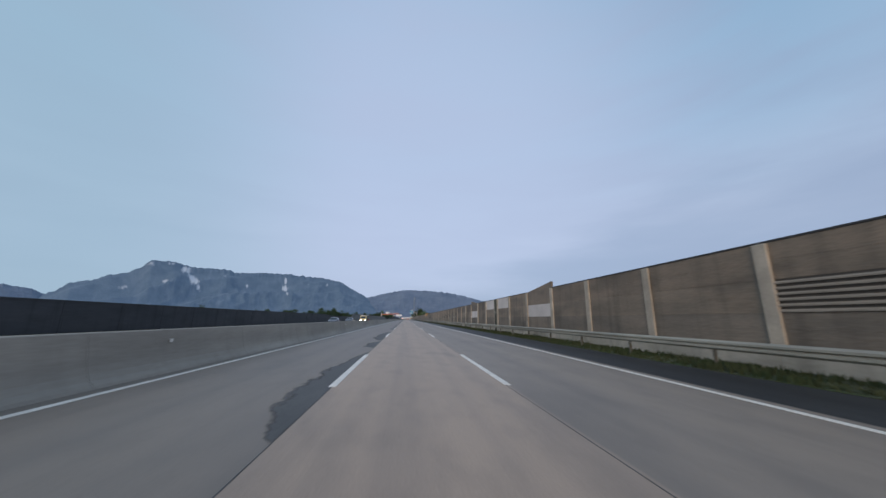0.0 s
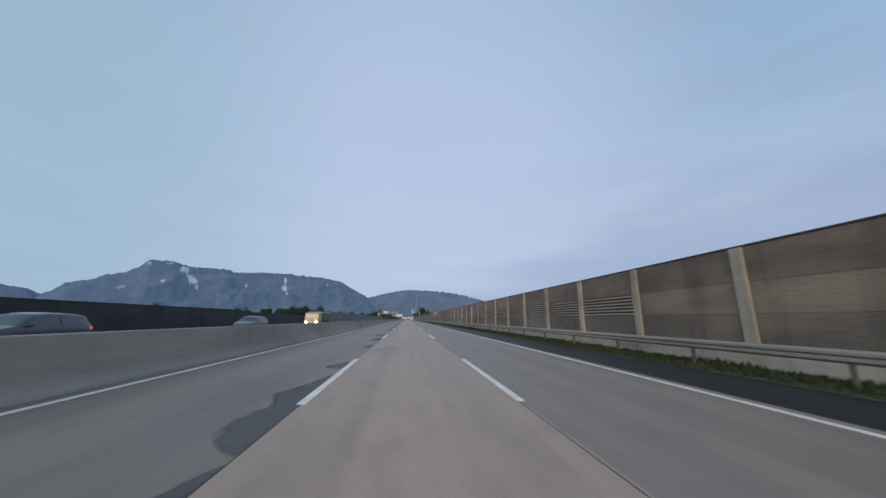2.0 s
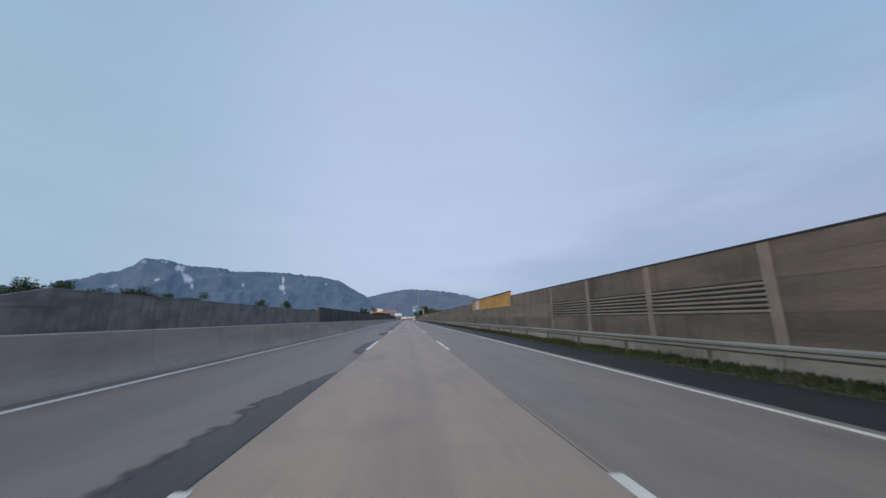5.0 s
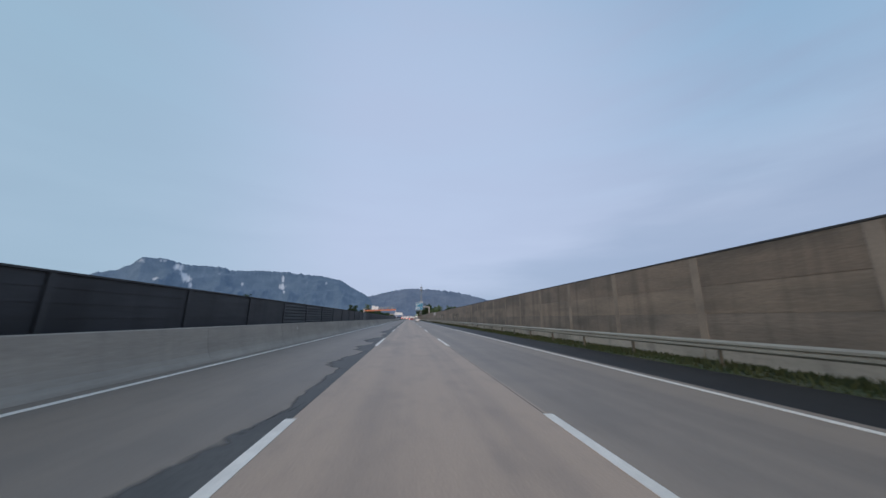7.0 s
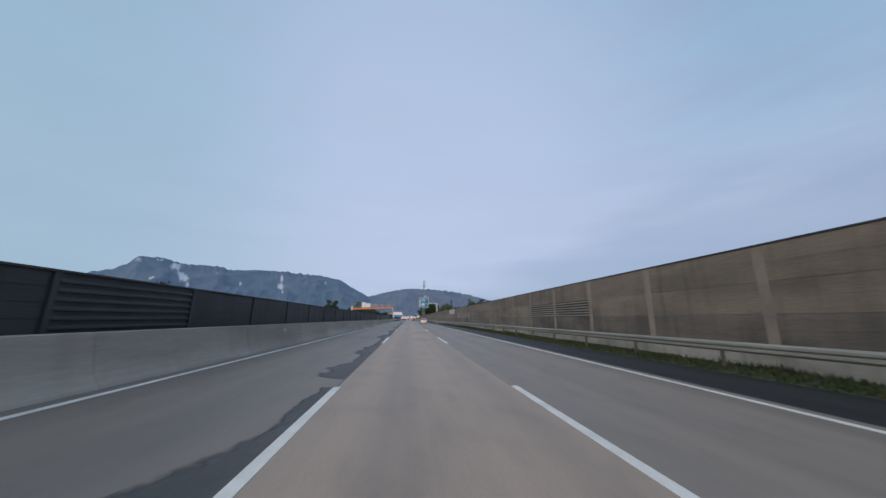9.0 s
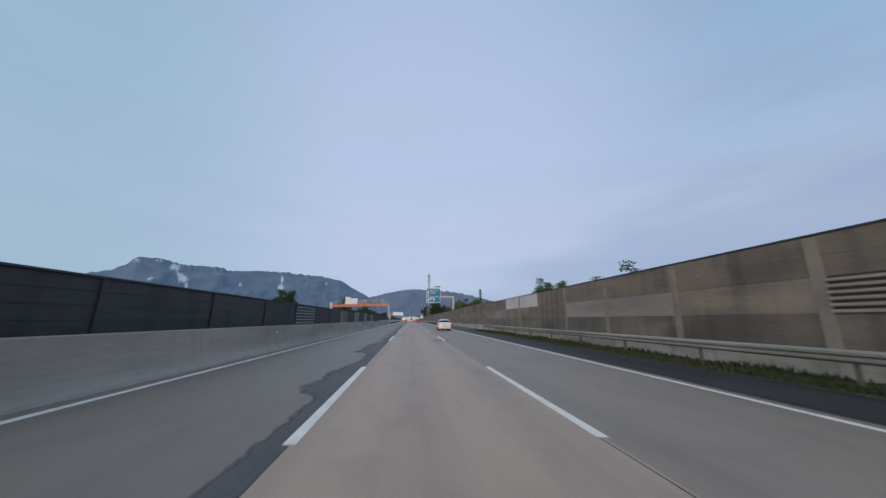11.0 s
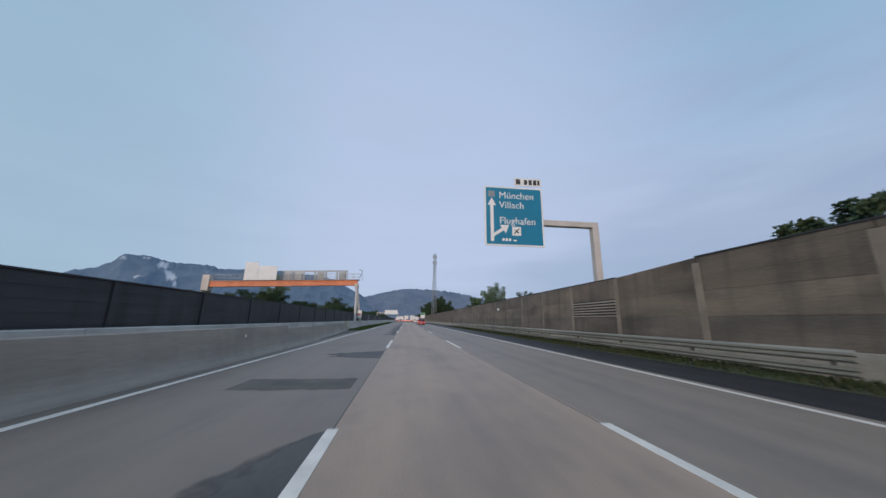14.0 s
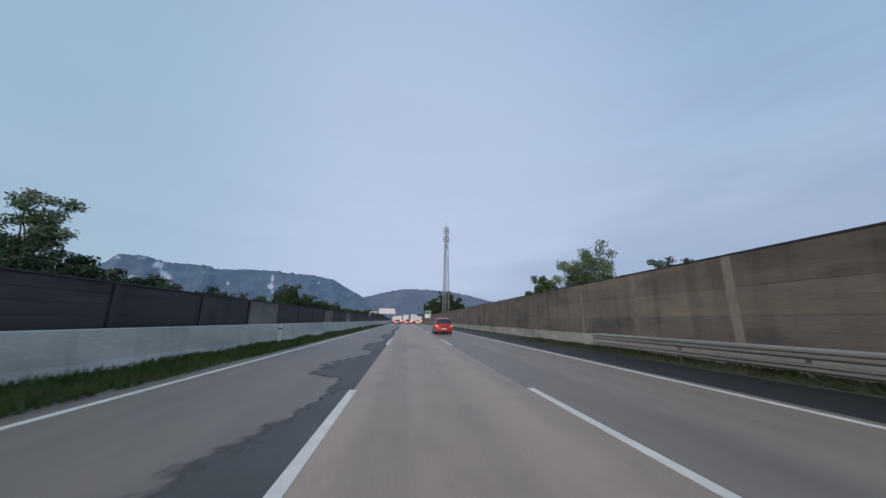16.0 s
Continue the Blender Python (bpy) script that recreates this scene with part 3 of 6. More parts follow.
# the wall beyond, in one piece a course
bm = bmesh.new()
for k in range(100):
    y = 438.2 + 5.0 * k
    box(bm, WX - 0.04, WX + 0.2, y - 0.09, y + 0.09, 0.0, 3.88)
    for z0, z1 in COURSES:
        box(bm, WX, WX + 0.16, y + 0.09, y + 4.91, z0 + 0.01, z1 - 0.01)
tagged(part("absorber_panels", bm, PANEL, near_wall), kind="stuff")
bm = bmesh.new()
box(bm, WX - 0.12, WX + 0.24, 438.2, 938.2, 0.0, 0.72)
part("plinth", bm, PLINTH, near_wall)
bm = bmesh.new()
box(bm, WX - 0.04, WX + 0.2, 438.2, 938.2, 3.9, 3.955)
part("capping", bm, CAP, near_wall)

# ---------------------------------------------------------------- noise barrier beyond the opposite carriageway
FX = -24.2
far_wall = thing("far_noise_barrier", "low dark noise barrier beyond the opposite carriageway", "noise barrier", kind="structure")


def far_panel(z0, z1, length=5.0):
    """A bay with three recessed courses and a capping; the upper edge runs from one height to another."""
    bm = bmesh.new()

    def sloped(x0, x1, y0, y1, low, over):
        v = box(bm, x0, x1, y0, y1, low, low + 1)
        for k in (4, 5):
            v[k].co.z = z0 + (z1 - z0) * y0 / length + over
        for k in (6, 7):
            v[k].co.z = z0 + (z1 - z0) * y1 / length + over

    sloped(-0.15, 0.0, 0.0, length, 0.0, 0.0)
    for za in (0.95, 1.85):
        box(bm, 0.0, 0.012, 0.16, length - 0.02, za - 0.88, za - 0.01)
    sloped(0.0, 0.022, 0.0, 0.14, 0.0, 0.0)
    sloped(-0.18, 0.05, 0.0, length, min(z0, z1) - 0.06, 0.06)
    return bm


FAR_SHAPES = {}
for k in range(-6, 120):
    y = 5.0 * k
    if y < 100:
        shape = (2.4, 2.4)
    elif y < 105:
        shape = (2.4, 2.15)
    elif y < 110:
        shape = (2.15, 1.95)
    elif y < 150:
        shape = (1.95, 1.95)
    elif y < 155:
        shape = (1.95, 3.25)
    else:
        shape = (3.25, 3.25)
    if shape not in FAR_SHAPES:
        FAR_SHAPES[shape] = mesh_of("dark_panel", far_panel(*shape), DARK_GREY if max(shape) > 3 else DARK_PANEL)
    piece("dark_panel", FAR_SHAPES[shape], far_wall, (FX, y, 0))

# ---------------------------------------------------------------- dark noise barrier on the median, behind the concrete barrier
MBAY = 3.985
median_wall = thing("median_noise_barrier", "dark noise barrier with louvred and grey bays on the central reservation", "noise barrier", kind="structure")


def median_panel(kind, z1):
    bm = bmesh.new()
    box(bm, -0.12, 0.0, 0.07, MBAY - 0.07, 0.0, z1)
    if kind == "louvre":
        n_rib = 8
        step = (z1 - 0.75) / n_rib
        for k in range(n_rib):
            za = 0.72 + k * step
            prism(bm, [(0.0, za), (0.05, za + 0.015), (0.05, za + 0.05), (0.0, za + 0.10)], 0.08, MBAY - 0.08)
        for f in list(bm.faces)[6:]:
            f.material_index = 1
    elif kind == "plain":
        n_rib = 5
        step = (z1 - 0.7) / n_rib
        for k in range(n_rib):
            box(bm, 0.0, 0.012, 0.08, MBAY - 0.08, 0.7 + k * step + 0.012, 0.7 + (k + 1) * step - 0.012)
    else:
        box(bm, 0.0, 0.02, 0.09, MBAY - 0.09, 0.6, z1 - 0.03)
    return bm


MH = 2.19
MEDIAN_SET = {
    "plain": ("dark_panel", mesh_of("dark_panel", median_panel("plain", MH), DARK_PANEL)),
    "louvre": ("louvre_panel", mesh_of("louvre_panel", median_panel("louvre", MH), (DARK_PANEL, DARK_LOUVRE))),
    "pale": ("louvre_panel", mesh_of("louvre_panel", median_panel("louvre", MH), (DARK_PANEL, PALE_LOUVRE))),
    "grey": ("grey_panel", mesh_of("grey_panel", median_panel("flat", MH), DARK_GREY))}
bm = bmesh.new()
box(bm, -0.16, 0.05, -0.06, 0.06, 0.0, MH)
MEDIAN_POST = mesh_of("wall_post", bm, CAP)
bm = bmesh.new()
box(bm, -0.17, 0.06, 0.0, MBAY - 0.004, MH + 0.002, MH + 0.045)
MEDIAN_CAP = mesh_of("capping", bm, CAP)
for k in range(-19, 92):
    y = 231.7 + MBAY * k
    filling = "plain"
    if k in (-2, 2, 20, 22, 24, 26, 28, 29, 30, 42, 55) or -9 < k < -5:
        filling = "louvre"
    elif k in (0, 18):
        filling = "pale"
    elif k in (21, 23, 25, 27, 50, 54, 57):
        filling = "grey"
    name, data = MEDIAN_SET[filling]
    x, lift = (-5.38, 0.0) if k < 31 else (-7.25, 0.12)
    for name, data, z in ((name, data, lift), ("wall_post", MEDIAN_POST, lift), ("capping", MEDIAN_CAP, lift)):
        piece(name, data, median_wall, (x, y, z))

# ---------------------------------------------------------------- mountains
# the blue of distant haze is mixed into the forest colour
FOREST = mat("hazed_forest_slope", (0.064, 0.104, 0.15), (0.096, 0.14, 0.187), 0.006, 0.95, fine=0.35)

# thicker haze over the farther hills, put into a paler, bluer base colour
FOREST_HAZED = mat("hazed_far_slope", (0.125, 0.165, 0.235), (0.17, 0.21, 0.28), 0.006, 0.95, fine=0.3)


def rocky(m, scars):
    """Adds bare rock: long pale scars down the slope, and the faint shading of gullies put into the colour. A scar is
    (bearing, height, half width, half length, lean, strength).
    """
    n, l = m.node_tree.nodes, m.node_tree.links
    bsdf = n["Principled BSDF"]
    under = bsdf.inputs["Base Color"].links[0].from_socket

    def op(kind, a, b=None):
        node = n.new("ShaderNodeMath")
        node.operation = kind
        for socket, value in zip(node.inputs, (a, b)):
            if isinstance(value, (int, float)):
                socket.default_value = value
            elif value is not None:
                l.new(value, socket)
        return node.outputs[0]

    def span(value, lo, hi, top=1.0):
        node = n.new("ShaderNodeMapRange")
        node.interpolation_type = "SMOOTHSTEP"
        node.inputs["From Min"].default_value, node.inputs["From Max"].default_value, node.inputs["To Max"].default_value = lo, hi, top
        l.new(value, node.inputs["Value"])
        return node.outputs[0]

    where = n.new("ShaderNodeTexCoord")
    axes = n.new("ShaderNodeSeparateXYZ")
    l.new(where.outputs["Object"], axes.inputs[0])
    along = op("MULTIPLY", op("ARCTAN2", op("SUBTRACT", axes.outputs["X"], 1.5), op("SUBTRACT", axes.outputs["Y"], 200.0)), 4000.0)
    face = n.new("ShaderNodeCombineXYZ")
    l.new(along, face.inputs["X"])
    l.new(axes.outputs["Z"], face.inputs["Z"])

    def grain(across, up, detail, distortion):
        stretch = n.new("ShaderNodeMapping")
        stretch.inputs["Scale"].default_value = (1.0 / across, 1.0, 1.0 / up)
        l.new(face.outputs[0], stretch.inputs[0])
        node = n.new("ShaderNodeTexNoise")
        node.inputs["Scale"].default_value, node.inputs["Detail"].default_value, node.inputs["Distortion"].default_value = 1.0, detail, distortion
        l.new(stretch.outputs[0], node.inputs["Vector"])
        return node.outputs[0]

    crag = grain(26.0, 75.0, 6.0, 0.6)
    rock = None
    for bearing, height, wide, tall, lean, strength in scars:
        fit = n.new("ShaderNodeMapping")
        fit.vector_type = "TEXTURE"
        fit.inputs["Location"].default_value = (4000.0 * radians(bearing), 0, height)
        fit.inputs["Rotation"].default_value = (0, -radians(lean), 0)
        fit.inputs["Scale"].default_value = (wide, 1.0, tall)
        l.new(face.outputs[0], fit.inputs[0])
        far = n.new("ShaderNodeVectorMath")
        far.operation = "LENGTH"
        l.new(fit.outputs[0], far.inputs[0])
        one = span(far.outputs["Value"], 1.25, 0.0, strength)
        rock = one if rock is None else op("MAXIMUM", rock, one)
    bare = span(op("ADD", rock, op("MULTIPLY", op("SUBTRACT", crag, 0.5), 1.5)), 0.30, 0.95, 0.85)
    bare = op("MULTIPLY", bare, span(rock, 0.0, 0.25))
    # paler streaks put the light and dark of gullies into the colour
    gully_shading = op("MULTIPLY", span(grain(90.0, 260.0, 5.0, 1.2), 0.46, 0.72), 0.22)
    for factor, colour in ((gully_shading, (0.20, 0.25, 0.31, 1)), (bare, (0.60, 0.61, 0.64, 1))):
        mix = n.new("ShaderNodeMix")
        mix.data_type = "RGBA"
        mix.inputs["B"].default_value = colour
        l.new(under, mix.inputs["A"])
        l.new(factor, mix.inputs["Factor"])
        under = mix.outputs["Result"]
    l.new(under, bsdf.inputs["Base Color"])
    # haze of the air between, put in as a faint blue glow
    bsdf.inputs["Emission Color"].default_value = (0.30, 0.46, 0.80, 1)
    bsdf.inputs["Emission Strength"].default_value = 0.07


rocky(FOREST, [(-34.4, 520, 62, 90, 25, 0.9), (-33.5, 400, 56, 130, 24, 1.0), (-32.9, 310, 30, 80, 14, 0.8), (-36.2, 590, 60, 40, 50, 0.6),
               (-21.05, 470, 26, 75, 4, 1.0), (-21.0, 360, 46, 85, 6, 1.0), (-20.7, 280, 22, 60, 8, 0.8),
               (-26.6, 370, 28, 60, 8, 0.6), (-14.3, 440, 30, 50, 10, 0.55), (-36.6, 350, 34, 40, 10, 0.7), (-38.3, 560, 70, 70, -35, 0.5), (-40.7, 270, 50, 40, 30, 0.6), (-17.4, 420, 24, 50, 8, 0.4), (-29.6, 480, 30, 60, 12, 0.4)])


def mountain(name, label, ridge, near, far, seed, material=FOREST):
    """A massif from the height of its ridge, in degrees, over the bearing from the middle of the road."""
    bm = bmesh.new()
    cols, rows = 420, 40
    b0, b1 = ridge[0][0], ridge[-1][0]
    grid = []
    for i in range(cols + 1):
        b = b0 + (b1 - b0) * i / cols
        e = np.interp(b, [r[0] for r in ridge], [r[1] for r in ridge])
        line = []
        for j in range(rows + 1):
            v = j / rows
            top = far * math.tan(radians(e))
            d = near + (far - near) * min(v / 0.85, 1.02)
            rise = min(v / 0.85, 1.0) ** 1.35 if v <= 0.85 else 1.0 - (v - 0.85) * 3
            wx, wy = d * math.sin(radians(b)), d * math.cos(radians(b))
            rough = noise.ridged_multi_fractal(Vector((wx / 520, wy / 900, seed)), 0.9, 2.1, 6, 0.9, 2.0) - 1.1
            z = top * rise + rough * 85 * math.sin(math.pi * min(v / 0.85, 1.0)) * (top / 500) + (noise.fractal(Vector((b * 1.6, seed, 0)), 0.8, 2.2, 4) * 13 if v > 0.78 else 0)
            line.append(bm.verts.new((1.5 + wx, 200 + wy, max(z, -0.5) if j else -2.0)))
        grid.append(line)
    for i in range(cols):
        for j in range(rows):
            bm.faces.new((grid[i][j], grid[i + 1][j], grid[i + 1][j + 1], grid[i][j + 1]))
    return tagged(part(name, bm, material, smooth=True), label, "mountain", kind="structure")


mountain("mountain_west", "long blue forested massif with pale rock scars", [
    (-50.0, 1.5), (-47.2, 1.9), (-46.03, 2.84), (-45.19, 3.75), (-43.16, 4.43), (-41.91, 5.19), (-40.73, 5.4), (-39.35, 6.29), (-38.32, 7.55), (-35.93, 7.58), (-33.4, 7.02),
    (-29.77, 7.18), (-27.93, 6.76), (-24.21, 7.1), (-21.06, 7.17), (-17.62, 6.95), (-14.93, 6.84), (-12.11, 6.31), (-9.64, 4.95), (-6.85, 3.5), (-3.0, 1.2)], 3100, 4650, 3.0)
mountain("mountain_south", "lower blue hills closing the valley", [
    (-12.0, 2.0), (-6.85, 3.76), (-3.44, 4.65), (-0.43, 5.22), (3.67, 5.2), (7.79, 4.85), (10.86, 4.27), (13.89, 3.48), (17.84, 2.6), (24.0, 2.0)], 3500, 4700, 9.0, FOREST_HAZED)
mountain("mountain_far", "hazy distant range behind the massif", [(-58, 3.2), (-52, 3.4), (-48.83, 3.02), (-47.73, 2.82), (-46.57, 2.18), (-42, 1.0)], 4100, 4720, 5.0, FOREST_HAZED)

# ---------------------------------------------------------------- guard rails along the verge
rail_group = "guard rails along the verge"


def w_rail(bm, x, y0, y1, z, h=0.31):
    """The folded steel strip of a guard rail."""
    prof = [(0.0, 0.0), (-0.07, 0.06), (-0.07, 0.12), (-0.005, 0.155), (-0.07, 0.19), (-0.07, 0.25), (0.0, h)]
    outline = [(x + a, z + b * h / 0.31) for a, b in prof] + [(x + a + 0.012, z + b * h / 0.31) for a, b in prof[::-1]]
    prism(bm, outline, y0, y1)


RAIL_STEEL = mat("dull_rail_steel", (0.35, 0.33, 0.28), (0.255, 0.242, 0.205), 0.7, 0.62, 0.1, bump=0.15, fine=0.15, squash=(1, 0.3, 1), spread=0.06)
# posts coloured darker for the shade behind the beams
RAIL_POST = mat("shaded_rail_post", (0.16, 0.15, 0.125), (0.10, 0.095, 0.08), 2.0, 0.7, 0.2, fine=0.2)
for y0, y1, double in ((-34.0, 328.0, False), (368.0, 430.0, True)):
    rail = thing("guard_rail", "dull galvanised double guard rail on short steel posts" if double else "dull galvanised guard rail on short steel posts beside the grass", "guard rail", (11.5, y0, 0), group=rail_group)
    n_len = int((y1 - y0) / 12.0)
    for k in range(n_len + 1):
        a, b = 12.0 * k, min(12.0 * k + 12.0, y1 - y0)
        if b - a < 1:
            continue
        bm = bmesh.new()
        w_rail(bm, 0.0, a, b - 0.004, 0.53)
        part("rail_beam", bm, RAIL_STEEL, rail)
        if double:
            bm = bmesh.new()
            w_rail(bm, 0.02, a, b - 0.004, 0.20, 0.27)
            part("lower_beam", bm, RAIL_STEEL, rail)
    bm = bmesh.new()
    box(bm, 0.02, 0.12, -0.03, 0.03, 0.0, 0.8)
    stub = mesh_of("rail_post", bm, RAIL_POST)
    for k in range(int((y1 - y0) / 4.0)):
        piece("rail_post", stub, rail, (0, 4.0 * k + 0.5, 0))

# ---------------------------------------------------------------- grass
GRASS = mat("grass_blades", (0.036, 0.053, 0.022), (0.06, 0.068, 0.034), 0.6, 0.9, fine=0.3, spec=0.2)


GRASS_GREEN = mat("green_grass_blades", (0.055, 0.10, 0.026), (0.10, 0.125, 0.045), 0.6, 0.9, fine=0.3, spec=0.2)


def grass(name, label, count, x0, x1, y0, y1, tall, seed, material=GRASS):
    rng = np.random.default_rng(seed)
    verts, faces = [], []
    xs, ys = rng.uniform(x0, x1, count), rng.uniform(y0, y1, count)
    clump = np.array([0.55 + 0.75 * (noise.noise(Vector((a * 0.9, b * 0.35, seed))) + 0.4) for a, b in zip(xs, ys)])
    hs = tall * clump.clip(0.2, 1.6) * rng.uniform(0.5, 1.15, count)
    ang, lean, wide = rng.uniform(0, 6.283, count), rng.uniform(0.0, 0.5, count), rng.uniform(0.02, 0.05, count)
    for k in range(count):
        dx, dy = math.cos(ang[k]), math.sin(ang[k])
        w, h, t = wide[k], hs[k], lean[k] * hs[k]
        verts += [(xs[k] - dy * w, ys[k] + dx * w, 0.012), (xs[k] + dy * w, ys[k] - dx * w, 0.012), (xs[k] + dx * t, ys[k] + dy * t, h)]
        faces.append((3 * k, 3 * k + 1, 3 * k + 2))
    data = bpy.data.meshes.new(name)
    data.from_pydata(verts, [], faces)
    data.materials.append(material)
    return tagged(new(name, data), label, "grass", kind="stuff")


grass("verge_grass", "uneven short grass along the foot of the noise barrier", 62000, 10.5, 12.62, -8, 330, 0.2, 4)
grass("verge_grass", "short dark grass under the double guard rail", 14000, 10.6, 12.6, 367, 440, 0.16, 5)
grass("median_grass", "rough green grass on the central reservation", 34000, -6.5, -4.45, 402.6, 500, 0.26, 6, GRASS_GREEN)


# ---------------------------------------------------------------- cars
def car_paint(name, a):
    m = mat(name, a, tuple(0.93 * c for c in a), 0.8, 0.32, fine=0.03)
    m.node_tree.nodes["Principled BSDF"].inputs["Coat Weight"].default_value = 0.6
    m.node_tree.nodes["Principled BSDF"].inputs["Coat Roughness"].default_value = 0.08
    return m


def lamp_mat(name, a, strength):
    m = bpy.data.materials.new(name)
    m.use_nodes = True
    b = m.node_tree.nodes["Principled BSDF"]
    b.inputs["Base Color"].default_value = (*a, 1)
    b.inputs["Roughness"].default_value = 0.25
    b.inputs["Emission Color"].default_value = (*a, 1)
    b.inputs["Emission Strength"].default_value = strength
    return m


GLASS = mat("tinted_car_glass", (0.022, 0.034, 0.043), (0.015, 0.024, 0.031), 1.0, 0.03, fine=0.05, spec=1.0)
TYRE = mat("tyre_rubber", (0.018, 0.018, 0.019), (0.028, 0.027, 0.026), 6.0, 0.85, bump=0.3, fine=0.2)
RIM = mat("silver_wheel", (0.6, 0.6, 0.6), (0.45, 0.45, 0.46), 5.0, 0.45, 0.3, fine=0.1)
TRIM = mat("black_trim", (0.02, 0.02, 0.021), (0.03, 0.03, 0.03), 4.0, 0.6, fine=0.15)
PLATE = mat("plate_white", (0.84, 0.82, 0.78), (0.76, 0.74, 0.7), 3.0, 0.5, fine=0.05)
PLATE_GREY = mat("plate_grey", (0.6, 0.59, 0.57), (0.52, 0.51, 0.5), 3.0, 0.5, fine=0.05)
BADGE = mat("badge_chrome", (0.45, 0.46, 0.48), (0.2, 0.2, 0.21), 9.0, 0.25, 0.9)
TAIL_RED = lamp_mat("tail_lamp_red", (0.6, 0.03, 0.028), 0.38)
TAIL_CORE = lamp_mat("tail_lamp_core", (1.0, 0.36, 0.12), 1.7)
TAIL_AMBER = lamp_mat("tail_lamp_amber", (1.0, 0.24, 0.05), 0.7)
HEAD = lamp_mat("head_lamp", (1.0, 0.9, 0.78), 12.0)
BRAKE_LIT = lamp_mat("brake_lamp_lit", (1.0, 0.2, 0.15), 8.0)
HEAD_DIM = lamp_mat("head_lamp_dim", (1.0, 0.92, 0.8), 2.0)


BRAKE_DARK = mat("dark_red_lens", (0.16, 0.015, 0.015), (0.12, 0.012, 0.012), 3.0, 0.3, fine=0.05)


class Smooth:
    """A smooth curve through places and values that never swings past them."""

    def __init__(self, xs, ys):
        self.xs, self.ys = xs, ys
        h = [b - a for a, b in zip(xs, xs[1:])]
        d = [(b - a) / w for a, b, w in zip(ys, ys[1:], h)]
        self.slope = [d[0]]
        for k in range(1, len(xs) - 1):
            if d[k - 1] * d[k] <= 0:
                self.slope.append(0.0)
            else:
                w1, w2 = 2 * h[k] + h[k - 1], h[k] + 2 * h[k - 1]
                self.slope.append((w1 + w2) / (w1 / d[k - 1] + w2 / d[k]))
        self.slope.append(d[-1])

    def __call__(self, x):
        xs, ys = self.xs, self.ys
        if x <= xs[0]:
            return ys[0]
        if x >= xs[-1]:
            return ys[-1]
        k = max(i for i in range(len(xs) - 1) if xs[i] <= x)
        h = xs[k + 1] - xs[k]
        t = (x - xs[k]) / h
        return (ys[k] * (1 + 2 * t) * (1 - t) ** 2 + self.slope[k] * h * t * (1 - t) ** 2
                + ys[k + 1] * t * t * (3 - 2 * t) + self.slope[k + 1] * h * t * t * (t - 1))


